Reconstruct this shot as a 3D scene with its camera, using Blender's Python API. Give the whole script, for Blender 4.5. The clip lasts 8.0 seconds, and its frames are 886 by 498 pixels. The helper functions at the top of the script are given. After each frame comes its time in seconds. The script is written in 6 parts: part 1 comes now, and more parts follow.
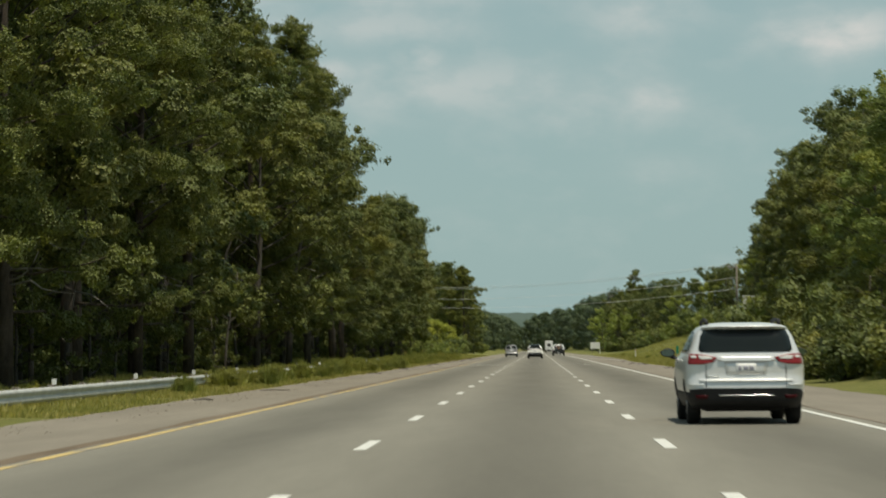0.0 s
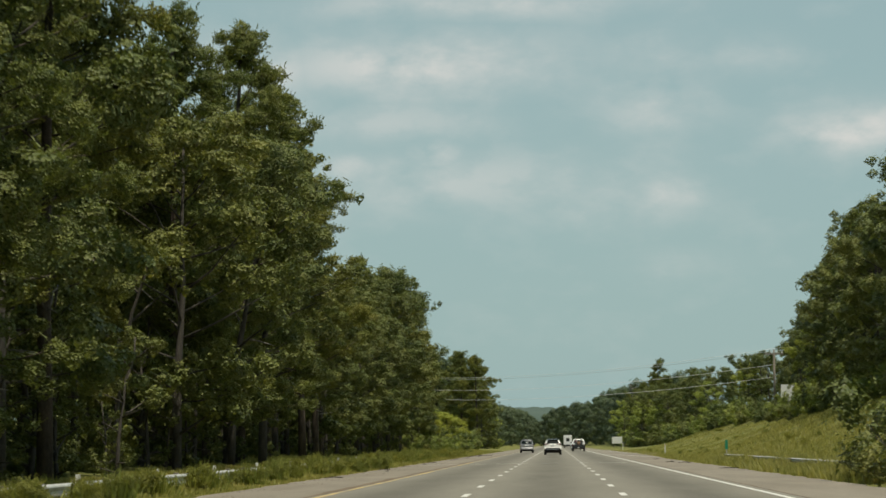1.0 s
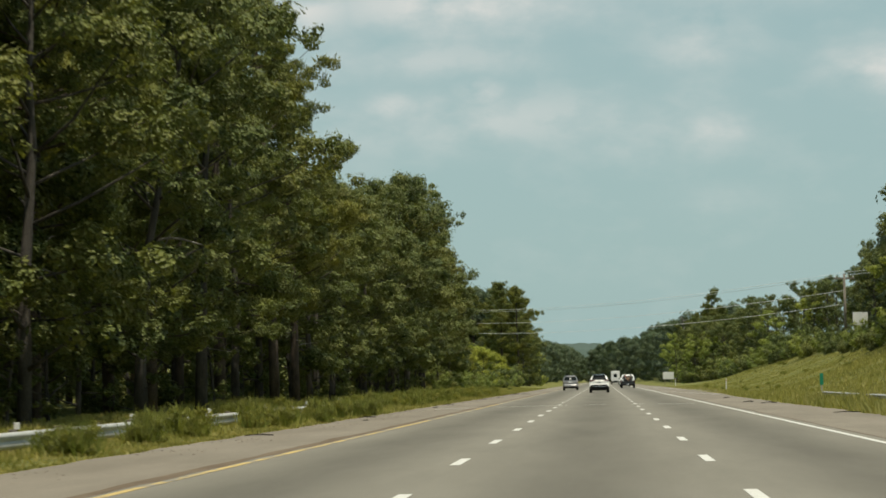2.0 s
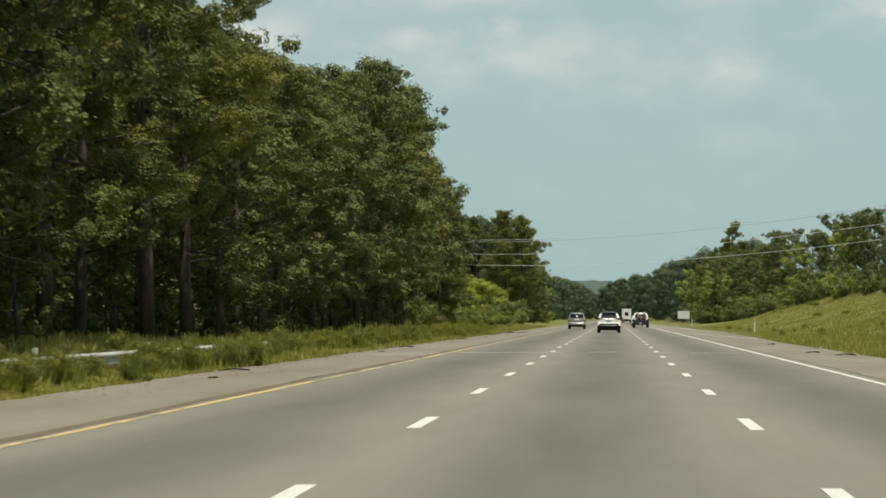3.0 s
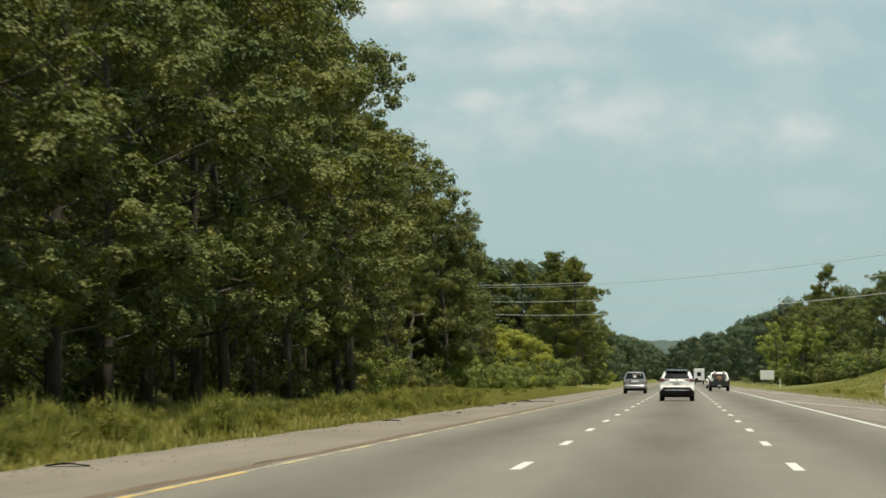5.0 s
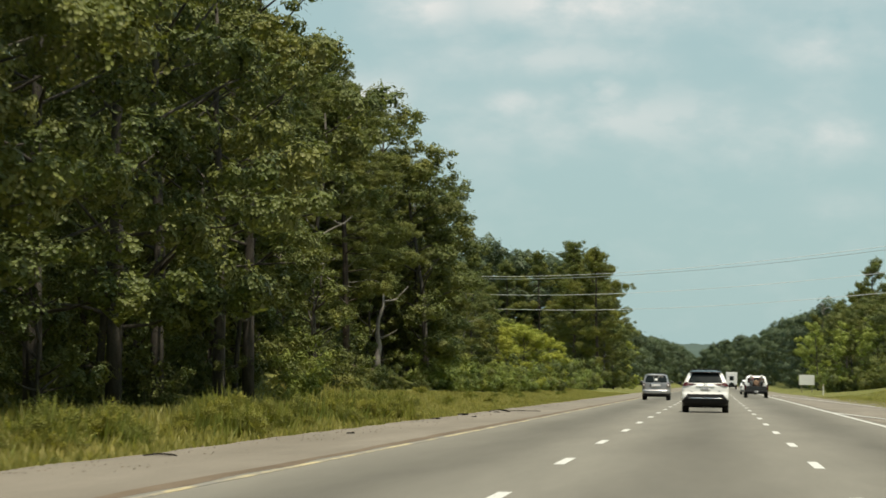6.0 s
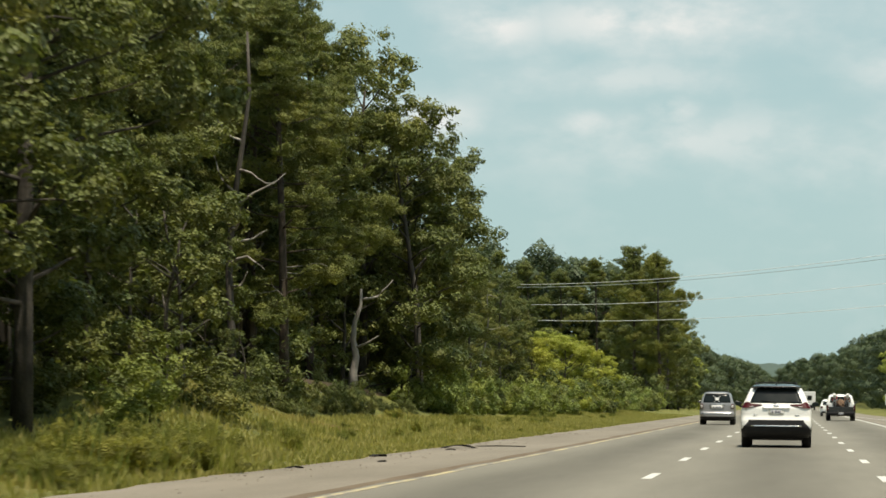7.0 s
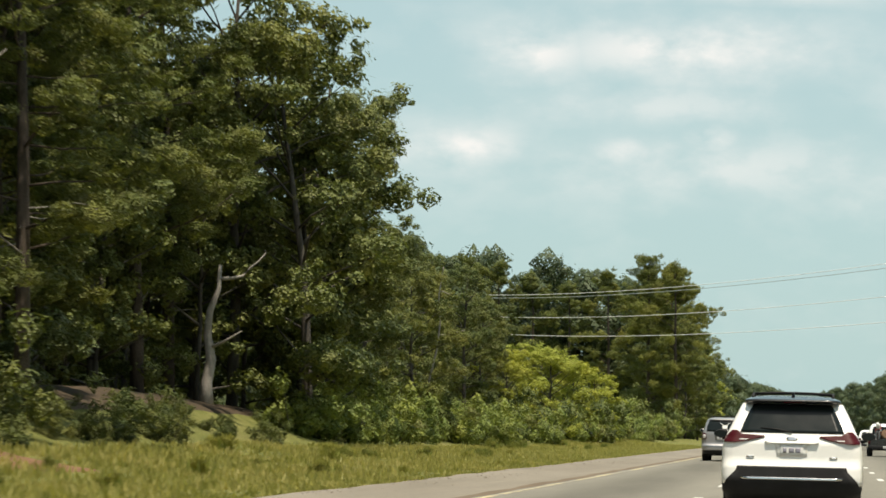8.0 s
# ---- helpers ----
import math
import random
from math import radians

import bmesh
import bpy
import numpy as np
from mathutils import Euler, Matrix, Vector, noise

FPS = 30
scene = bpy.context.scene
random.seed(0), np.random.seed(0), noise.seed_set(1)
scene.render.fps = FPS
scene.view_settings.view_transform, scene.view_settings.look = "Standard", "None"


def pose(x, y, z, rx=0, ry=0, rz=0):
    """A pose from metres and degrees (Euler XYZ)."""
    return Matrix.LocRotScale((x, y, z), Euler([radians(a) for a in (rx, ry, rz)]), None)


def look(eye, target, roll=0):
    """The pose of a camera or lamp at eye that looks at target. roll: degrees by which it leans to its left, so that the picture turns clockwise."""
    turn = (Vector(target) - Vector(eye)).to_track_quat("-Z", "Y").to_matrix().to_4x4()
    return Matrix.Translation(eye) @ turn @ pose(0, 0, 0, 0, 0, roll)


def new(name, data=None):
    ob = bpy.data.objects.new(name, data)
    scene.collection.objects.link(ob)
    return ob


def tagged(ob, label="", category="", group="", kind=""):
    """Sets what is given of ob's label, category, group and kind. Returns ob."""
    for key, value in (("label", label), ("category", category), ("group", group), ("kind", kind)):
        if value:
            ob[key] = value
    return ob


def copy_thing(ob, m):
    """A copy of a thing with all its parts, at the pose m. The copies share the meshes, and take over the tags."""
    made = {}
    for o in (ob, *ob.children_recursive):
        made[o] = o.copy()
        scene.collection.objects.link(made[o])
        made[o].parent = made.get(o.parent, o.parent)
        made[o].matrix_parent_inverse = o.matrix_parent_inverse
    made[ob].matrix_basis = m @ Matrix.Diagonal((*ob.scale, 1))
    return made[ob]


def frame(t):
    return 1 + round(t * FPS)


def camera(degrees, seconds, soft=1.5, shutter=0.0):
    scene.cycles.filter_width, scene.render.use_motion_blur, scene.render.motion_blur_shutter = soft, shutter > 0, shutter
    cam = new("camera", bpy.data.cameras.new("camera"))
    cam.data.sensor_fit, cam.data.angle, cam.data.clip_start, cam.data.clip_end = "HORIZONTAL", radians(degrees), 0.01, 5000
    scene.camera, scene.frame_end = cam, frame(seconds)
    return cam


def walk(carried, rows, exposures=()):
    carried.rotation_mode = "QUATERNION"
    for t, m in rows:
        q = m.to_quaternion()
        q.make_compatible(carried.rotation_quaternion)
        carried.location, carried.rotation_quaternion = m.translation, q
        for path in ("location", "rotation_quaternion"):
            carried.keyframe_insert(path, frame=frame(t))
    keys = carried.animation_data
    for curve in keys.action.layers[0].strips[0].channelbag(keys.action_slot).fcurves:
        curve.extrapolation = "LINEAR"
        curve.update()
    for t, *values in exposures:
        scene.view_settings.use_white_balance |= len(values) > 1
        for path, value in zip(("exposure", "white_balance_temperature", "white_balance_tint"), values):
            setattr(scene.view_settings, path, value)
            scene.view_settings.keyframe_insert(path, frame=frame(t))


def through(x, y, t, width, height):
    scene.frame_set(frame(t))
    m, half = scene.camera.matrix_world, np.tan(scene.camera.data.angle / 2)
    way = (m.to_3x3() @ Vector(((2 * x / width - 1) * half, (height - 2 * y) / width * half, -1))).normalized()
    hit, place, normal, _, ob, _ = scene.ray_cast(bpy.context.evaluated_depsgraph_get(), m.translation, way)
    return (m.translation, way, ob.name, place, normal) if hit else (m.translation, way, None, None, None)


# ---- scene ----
from functools import lru_cache

# The camera rides in the middle lane of a motorway: seconds, x, y, turn to the left, tilt up, lean (degrees).
EYE = 1.184
RIDE = [
    (0.0, 0.282, -31.23, 2.142, 2.288, -0.433), (0.1, 0.283, -27.90, 2.478, 2.935, -0.618),
    (0.2, 0.285, -24.56, 2.534, 3.769, -0.804), (0.3, 0.286, -21.23, 2.515, 4.305, -0.990),
    (0.4, 0.288, -17.89, 2.123, 4.346, -1.175), (0.5, 0.289, -14.55, 1.880, 3.959, -1.361),
    (0.6, 0.291, -11.22, 1.886, 3.874, -1.199), (0.7, 0.292, -7.88, 2.115, 3.957, -1.037),
    (0.8, 0.294, -4.54, 2.220, 4.189, -0.876), (0.9, 0.295, -1.19, 2.251, 4.396, -0.714),
    (1.0, 0.297, 2.15, 2.525, 4.454, -0.552), (1.1, 0.299, 5.49, 2.659, 4.400, -0.435),
    (1.2, 0.300, 8.84, 2.838, 4.371, -0.317), (1.3, 0.302, 12.19, 3.216, 4.341, -0.200),
    (1.4, 0.303, 15.53, 3.295, 4.362, -0.083), (1.5, 0.305, 18.88, 3.617, 4.522, 0.035),
    (1.6, 0.306, 22.23, 3.540, 4.249, -0.178), (1.7, 0.308, 25.58, 3.531, 3.942, -0.391),
    (1.8, 0.309, 28.93, 3.538, 3.560, -0.604), (1.9, 0.311, 32.28, 3.380, 3.178, -0.817),
    (2.0, 0.312, 35.64, 3.587, 3.045, -1.030), (2.1, 0.314, 38.99, 3.381, 2.733, -0.828),
    (2.2, 0.315, 42.34, 3.475, 2.596, -0.626), (3.3, 0.332, 79.27, 3.855, 1.392, 0.220),
    (3.4, 0.334, 82.63, 3.993, 2.530, -0.306), (3.5, 0.335, 85.99, 4.171, 3.371, -0.832),
    (3.6, 0.337, 89.35, 4.391, 3.746, -0.844), (3.7, 0.338, 92.71, 4.380, 4.122, -0.855),
    (3.8, 0.340, 96.07, 4.368, 3.853, -0.866), (3.9, 0.341, 99.43, 4.356, 3.733, -0.878),
    (4.0, 0.343, 102.79, 4.442, 3.764, -0.889), (4.1, 0.344, 106.15, 4.539, 3.801, -0.687),
    (4.2, 0.346, 109.51, 4.660, 3.591, -0.484), (4.3, 0.347, 112.87, 4.780, 3.108, -0.282),
    (4.4, 0.349, 116.23, 4.900, 2.798, -0.079), (4.5, 0.350, 119.58, 5.099, 3.232, 0.123),
    (4.6, 0.352, 122.94, 5.296, 3.460, 0.067), (4.7, 0.353, 126.30, 5.368, 2.962, 0.011),
    (5.8, 0.370, 163.22, 5.908, 2.938, 0.307), (5.9, 0.372, 166.57, 5.895, 2.900, 0.526),
    (6.0, 0.373, 169.92, 6.234, 2.974, 0.746), (6.1, 0.375, 173.27, 6.607, 3.091, 0.818),
    (6.2, 0.376, 176.62, 6.610, 3.343, 0.890), (6.3, 0.378, 179.97, 6.370, 3.533, 0.894),
    (6.4, 0.379, 183.32, 6.788, 3.413, 0.898), (6.5, 0.381, 186.67, 6.931, 3.330, 0.902),
    (6.6, 0.382, 190.02, 6.925, 3.856, 0.833), (6.7, 0.384, 193.36, 7.235, 4.132, 0.764),
    (6.8, 0.385, 196.71, 7.589, 3.790, 0.695), (6.9, 0.387, 200.05, 7.725, 3.536, 0.626),
    (7.0, 0.388, 203.39, 7.947, 3.436, 0.557), (7.1, 0.390, 206.73, 8.175, 3.456, 0.558),
    (7.3, 0.393, 213.41, 8.630, 3.275, 0.561), (7.4, 0.394, 216.75, 8.445, 3.052, 0.563),
    (7.5, 0.396, 220.09, 8.332, 3.580, 0.564), (7.6, 0.397, 223.42, 8.386, 3.644, 0.723),
    (7.8, 0.400, 230.09, 8.442, 3.682, 1.042), (7.9, 0.402, 233.42, 8.611, 3.989, 1.201),
    (8.0, 0.404, 236.75, 8.752, 4.006, 1.361),
]


def ride_pose(x, y, turn, tilt, lean):
    yaw, pitch = radians(turn), radians(tilt)
    way = Vector((-math.sin(yaw) * math.cos(pitch), math.cos(yaw) * math.cos(pitch), math.sin(pitch)))
    eye = Vector((x, y, EYE))
    return look(eye, eye + way, lean)


cam = camera(20.00, 8.0, soft=1.6, shutter=0.18)
walk(cam, [(t, ride_pose(x, y, turn, tilt, lean)) for t, x, y, turn, tilt, lean in RIDE],
     exposures=[(0.0, -0.30, 6700, 7), (2.0, -0.14, 6700, 7), (4.5, -0.01, 6700, 8), (6.5, 0.08, 6700, 8), (7.0, 0.17, 6750, 9), (7.5, 0.36, 6850, 11), (8.0, 0.30, 6850, 11)])

# ---- world, sun ----
SUN = Vector((0.14, -0.23, 0.96)).normalized()
world = bpy.data.worlds.new("sky")
scene.world = world
world.use_nodes = True


def node(tree, kind, **values):
    n = tree.nodes.new(kind)
    for key, value in values.items():
        if key in n.inputs:
            n.inputs[key].default_value = value
    return n


def math_node(tree, op, a, b=None, clamp=False):
    n = tree.nodes.new("ShaderNodeMath")
    n.operation, n.use_clamp = op, clamp
    for k, v in enumerate((a, b)):
        if v is None:
            continue
        if isinstance(v, (int, float)):
            n.inputs[k].default_value = v
        else:
            tree.links.new(v, n.inputs[k])
    return n.outputs[0]


def mix_color(tree, fac, a, b, mode="MIX"):
    n = tree.nodes.new("ShaderNodeMix")
    n.data_type, n.blend_type = "RGBA", mode
    for sock, v in ((n.inputs[0], fac), (n.inputs[6], a), (n.inputs[7], b)):
        if isinstance(v, (int, float)):
            sock.default_value = v
        elif isinstance(v, tuple):
            sock.default_value = (*v[:3], 1)
        else:
            tree.links.new(v, sock)
    return n.outputs[2]


def ramp(tree, fac, stops):
    n = tree.nodes.new("ShaderNodeValToRGB")
    while len(n.color_ramp.elements) < len(stops):
        n.color_ramp.elements.new(0.5)
    for e, (p, c) in zip(n.color_ramp.elements, stops):
        e.position = p
        e.color = (c, c, c, 1) if isinstance(c, (int, float)) else (*c, 1)
    tree.links.new(fac, n.inputs[0])
    return n.outputs[0]


def build_sky():
    tree = world.node_tree
    tree.nodes.clear()
    out = tree.nodes.new("ShaderNodeOutputWorld")
    back = node(tree, "ShaderNodeBackground", Strength=0.1)
    sky = tree.nodes.new("ShaderNodeTexSky")
    sky.sky_type, sky.sun_disc = "NISHITA", False
    sky.sun_elevation, sky.sun_rotation = math.asin(SUN.z), math.atan2(SUN.x, SUN.y)
    sky.air_density, sky.dust_density, sky.ozone_density = 1.0, 1.5, 1.0
    coord = tree.nodes.new("ShaderNodeTexCoord")
    sep = tree.nodes.new("ShaderNodeSeparateXYZ")
    tree.links.new(coord.outputs["Generated"], sep.inputs[0])
    x, y, z = sep.outputs
    # humid summer haze: the low sky is milky
    fade = math_node(tree, "SUBTRACT", 0.85, math_node(tree, "MULTIPLY", z, 0.5), True)
    hazy = mix_color(tree, fade, sky.outputs[0], (4.0, 5.75, 5.9))
    # soft fair-weather clouds, flattened with height
    turb = node(tree, "ShaderNodeTexNoise", Scale=1.0, Detail=6.0, Roughness=0.55)
    stretch = tree.nodes.new("ShaderNodeMapping")
    stretch.inputs["Scale"].default_value = (28, 6, 52)
    tree.links.new(coord.outputs["Generated"], stretch.inputs[0])
    tree.links.new(stretch.outputs[0], turb.inputs["Vector"])
    total = None
    for ax, az, wx, wz, amount in CLOUDS:
        dx = math_node(tree, "DIVIDE", math_node(tree, "SUBTRACT", x, ax), wx)
        dz = math_node(tree, "DIVIDE", math_node(tree, "SUBTRACT", z, az), wz)
        r2 = math_node(tree, "ADD", math_node(tree, "MULTIPLY", dx, dx), math_node(tree, "MULTIPLY", dz, dz))
        lump = math_node(tree, "MULTIPLY", math_node(tree, "POWER", 2.718, math_node(tree, "MULTIPLY", r2, -1.0)), amount)
        total = lump if total is None else math_node(tree, "MAXIMUM", total, lump)
    grain = math_node(tree, "MULTIPLY", math_node(tree, "SUBTRACT", turb.outputs[0], 0.27), 3.2, True)
    fine = math_node(tree, "MULTIPLY", grain, total)
    wide = math_node(tree, "MULTIPLY", math_node(tree, "SUBTRACT", turb.outputs[0], 0.5), 0.5, True)
    cover = math_node(tree, "ADD", fine, wide, True)
    tree.links.new(mix_color(tree, cover, hazy, (7.9, 7.9, 7.8)), back.inputs[0])
    tree.links.new(back.outputs[0], out.inputs[0])


# clouds: sideways, height, half widths, amount
CLOUDS = [(-0.052, 0.150, 0.046, 0.012, 0.95), (-0.118, 0.149, 0.021, 0.011, 0.85), (-0.146, 0.110, 0.022, 0.010, 0.9), (-0.047, 0.115, 0.010, 0.006, 0.75),
          (-0.081, 0.1085, 0.013, 0.006, 0.75), (-0.055, 0.104, 0.085, 0.012, 0.45), (0.0465, 0.099, 0.017, 0.0065, 0.62), (0.028, 0.096, 0.030, 0.010, 0.4),
          (0.118, 0.122, 0.025, 0.010, 0.95), (0.041, 0.136, 0.020, 0.022, 0.45), (-0.070, 0.128, 0.050, 0.010, 0.38), (0.080, 0.152, 0.015, 0.007, 0.4),
          (0.050, 0.071, 0.020, 0.006, 0.25), (-0.030, 0.174, 0.060, 0.006, 0.6)]
build_sky()
sun = new("sun", bpy.data.lights.new("sun", "SUN"))
sun.data.energy, sun.data.angle, sun.data.color = 5.0, radians(0.6), (1.0, 0.92, 0.77)
sun.matrix_world = look((0, 0, 60), Vector((0, 0, 60)) - SUN)

# ---- materials ----
def material(name):
    m = bpy.data.materials.new(name)
    m.use_nodes = True
    tree = m.node_tree
    return m, tree, tree.nodes["Principled BSDF"]


def noise_node(tree, scale, detail=4.0, rough=0.6, stretch=None, kind="Object"):
    coord = tree.nodes.new("ShaderNodeTexCoord")
    n = node(tree, "ShaderNodeTexNoise", Scale=scale, Detail=detail, Roughness=rough)
    src = coord.outputs[kind]
    if stretch:
        mp = tree.nodes.new("ShaderNodeMapping")
        mp.inputs["Scale"].default_value = stretch
        tree.links.new(src, mp.inputs[0])
        src = mp.outputs[0]
    tree.links.new(src, n.inputs["Vector"])
    return n.outputs[0]


def bump(tree, bsdf, height, strength=0.3, distance=0.02):
    b = node(tree, "ShaderNodeBump", Strength=strength, Distance=distance)
    tree.links.new(height, b.inputs["Height"])
    tree.links.new(b.outputs[0], bsdf.inputs["Normal"])


def rough_surface(name, dark, light, scale, fine, roughness=0.85, stretch=None, strength=0.35, distance=0.01, fine_amount=0.35):
    """A matt surface with broad stains and fine grain."""
    m, tree, bsdf = material(name)
    broad = ramp(tree, noise_node(tree, scale, 5, 0.65, stretch), [(0.3, dark), (0.7, light)])
    grain = noise_node(tree, fine, 3, 0.7)
    tone = ramp(tree, grain, [(0.25, 1 - fine_amount), (0.75, 1 + 0.0)])
    tree.links.new(mix_color(tree, 1.0, broad, tone, "MULTIPLY"), bsdf.inputs["Base Color"])
    bsdf.inputs["Roughness"].default_value = roughness
    bsdf.inputs["Specular IOR Level"].default_value = 0.25
    bump(tree, bsdf, grain, strength, distance)
    return m


def painted(name, color, roughness=0.3, metal=0.0, coat=0.0, dirt=0.15):
    m, tree, bsdf = material(name)
    fac = ramp(tree, noise_node(tree, 2.2, 6, 0.7), [(0.35, 1 - dirt), (0.7, 1.0)])
    tree.links.new(mix_color(tree, 1.0, tuple(color), fac, "MULTIPLY"), bsdf.inputs["Base Color"])
    bsdf.inputs["Metallic"].default_value = metal
    tree.links.new(ramp(tree, noise_node(tree, 6, 4), [(0.3, roughness * 0.85), (0.8, min(1, roughness * 1.25))]), bsdf.inputs["Roughness"])
    bsdf.inputs["Coat Weight"].default_value = coat
    bsdf.inputs["Coat Roughness"].default_value = 0.08
    return m


def leaf_material(name, dark, light, warm, through=0.3, clump=0.9, cells=0.0):
    """Foliage. With cells, each blade carries a spray of small separate leaves, that many to the metre."""
    m, tree, bsdf = material(name)
    out = tree.nodes["Material Output"]
    info = tree.nodes.new("ShaderNodeObjectInfo")
    geo = tree.nodes.new("ShaderNodeNewGeometry")
    chance = geo.outputs["Random Per Island"]
    if cells:
        coord = tree.nodes.new("ShaderNodeTexCoord")
        vor = node(tree, "ShaderNodeTexVoronoi", Scale=cells, Randomness=1.0)
        tree.links.new(coord.outputs["Object"], vor.inputs["Vector"])
        pick = tree.nodes.new("ShaderNodeSeparateXYZ")
        tree.links.new(vor.outputs["Color"], pick.inputs[0])
        chance = math_node(tree, "ADD", math_node(tree, "MULTIPLY", chance, 0.5), math_node(tree, "MULTIPLY", pick.outputs[0], 0.5))
    base = mix_color(tree, chance, dark, light)
    patch = ramp(tree, noise_node(tree, clump, 3, 0.6), [(0.42, 0.0), (0.7, 1.0)])
    base = mix_color(tree, math_node(tree, "MULTIPLY", patch, 0.55), base, warm)
    tone = ramp(tree, info.outputs["Random"], [(0.0, (0.82, 0.88, 0.86)), (0.5, (1.0, 1.0, 0.95)), (1.0, (1.2, 1.12, 0.90))])
    base = mix_color(tree, 1.0, base, tone, "MULTIPLY")
    tree.links.new(base, bsdf.inputs["Base Color"])
    bsdf.inputs["Roughness"].default_value = 0.55
    bsdf.inputs["Specular IOR Level"].default_value = 0.35
    trans = tree.nodes.new("ShaderNodeBsdfTranslucent")
    tree.links.new(mix_color(tree, 1.0, base, (1.4, 1.4, 0.85), "MULTIPLY"), trans.inputs[0])
    mix = node(tree, "ShaderNodeMixShader")
    mix.inputs[0].default_value = through
    tree.links.new(bsdf.outputs[0], mix.inputs[1])
    tree.links.new(trans.outputs[0], mix.inputs[2])
    last = mix
    if cells:
        bump(tree, bsdf, vor.outputs["Distance"], 0.8, 0.12)
        tree.links.new(bsdf.inputs["Normal"].links[0].from_socket, trans.inputs["Normal"])
        gap = tree.nodes.new("ShaderNodeBsdfTransparent")
        last = node(tree, "ShaderNodeMixShader")
        edge = math_node(tree, "ADD", vor.outputs["Distance"], math_node(tree, "MULTIPLY", noise_node(tree, cells * 2.5, 2), 0.3))
        tree.links.new(ramp(tree, edge, [(0.665, 0.0), (0.71, 1.0)]), last.inputs[0])
        tree.links.new(mix.outputs[0], last.inputs[1])
        tree.links.new(gap.outputs[0], last.inputs[2])
    tree.links.new(last.outputs[0], out.inputs[0])
    return m


def glass_dark(name, color=(0.01, 0.014, 0.014)):
    m, tree, bsdf = material(name)
    bsdf.inputs["Base Color"].default_value = (*color, 1)
    bsdf.inputs["Roughness"].default_value = 0.06
    bsdf.inputs["IOR"].default_value = 1.5
    tree.links.new(ramp(tree, noise_node(tree, 3, 4), [(0.3, 0.12), (0.8, 0.22)]), bsdf.inputs["Roughness"])
    return m


def asphalt_material():
    m, tree, bsdf = material("asphalt_worn")
    coord = tree.nodes.new("ShaderNodeTexCoord")
    sep = tree.nodes.new("ShaderNodeSeparateXYZ")
    tree.links.new(coord.outputs["Object"], sep.inputs[0])
    # oil-darkened strip in the middle of each lane, polished tracks beside it
    across = math_node(tree, "SINE", math_node(tree, "MULTIPLY", math_node(tree, "ADD", sep.outputs[0], 0.9), 2 * math.pi / 3.6))
    wander = noise_node(tree, 0.35, 3, 0.5, (1, 0.12, 1))
    lane = math_node(tree, "ADD", math_node(tree, "MULTIPLY", across, 0.5), 0.5)
    lane = math_node(tree, "MULTIPLY", lane, math_node(tree, "ADD", wander, 0.35), True)
    base = mix_color(tree, lane, (0.220, 0.210, 0.177), (0.140, 0.134, 0.113))
    stains = ramp(tree, noise_node(tree, 0.9, 6, 0.7, (1, 0.1, 1)), [(0.3, 0.86), (0.7, 1.06)])
    grain = noise_node(tree, 70, 3, 0.7)
    base = mix_color(tree, 1.0, base, stains, "MULTIPLY")
    base = mix_color(tree, 1.0, base, ramp(tree, grain, [(0.25, 0.72), (0.75, 1.15)]), "MULTIPLY")
    tree.links.new(base, bsdf.inputs["Base Color"])
    bsdf.inputs["Roughness"].default_value = 0.9
    bsdf.inputs["Specular IOR Level"].default_value = 0.12
    bump(tree, bsdf, grain, 0.4, 0.006)
    return m


def worn_paint(name, color, wear):
    """Road paint, rubbed through to the asphalt in patches."""
    m, tree, bsdf = material(name)
    patch = noise_node(tree, 1.6, 6, 0.75, (1, 0.25, 1))
    fac = ramp(tree, patch, [(wear - 0.06, 0.0), (wear + 0.06, 1.0)])
    grain = ramp(tree, noise_node(tree, 40, 3), [(0.3, 0.8), (0.7, 1.05)])
    base = mix_color(tree, fac, (0.22, 0.21, 0.18), tuple(color))
    tree.links.new(mix_color(tree, 1.0, base, grain, "MULTIPLY"), bsdf.inputs["Base Color"])
    bsdf.inputs["Roughness"].default_value = 0.75
    return m


def ground_material():
    """Mown and seeding grass with straw, and red clay where it is bare."""
    m, tree, bsdf = material("grassland")
    broad = noise_node(tree, 0.22, 5, 0.65, (1, 0.45, 1))
    mid = noise_node(tree, 1.7, 4, 0.7)
    fine = noise_node(tree, 14, 4, 0.75, (1, 1, 0.3))
    grass = ramp(tree, mid, [(0.3, (0.102, 0.118, 0.036)), (0.55, (0.175, 0.182, 0.055)), (0.75, (0.26, 0.238, 0.098))])
    straw = mix_color(tree, ramp(tree, broad, [(0.5, 0.0), (0.75, 0.6)]), grass, (0.28, 0.24, 0.10))
    tree.links.new(mix_color(tree, 1.0, straw, ramp(tree, fine, [(0.25, 0.55), (0.75, 1.2)]), "MULTIPLY"), bsdf.inputs["Base Color"])
    bsdf.inputs["Roughness"].default_value = 0.95
    bsdf.inputs["Specular IOR Level"].default_value = 0.1
    bump(tree, bsdf, fine, 0.8, 0.08)
    return m


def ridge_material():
    """Woods behind miles of summer haze, the haze painted in as a glowing tone."""
    m, tree, bsdf = material("haze_glow_woods")
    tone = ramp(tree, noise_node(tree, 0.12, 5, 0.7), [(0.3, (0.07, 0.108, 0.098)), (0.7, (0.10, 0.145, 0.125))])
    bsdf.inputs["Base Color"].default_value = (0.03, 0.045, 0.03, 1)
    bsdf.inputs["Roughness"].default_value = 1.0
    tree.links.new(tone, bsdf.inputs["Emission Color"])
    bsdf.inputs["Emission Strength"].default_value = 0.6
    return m


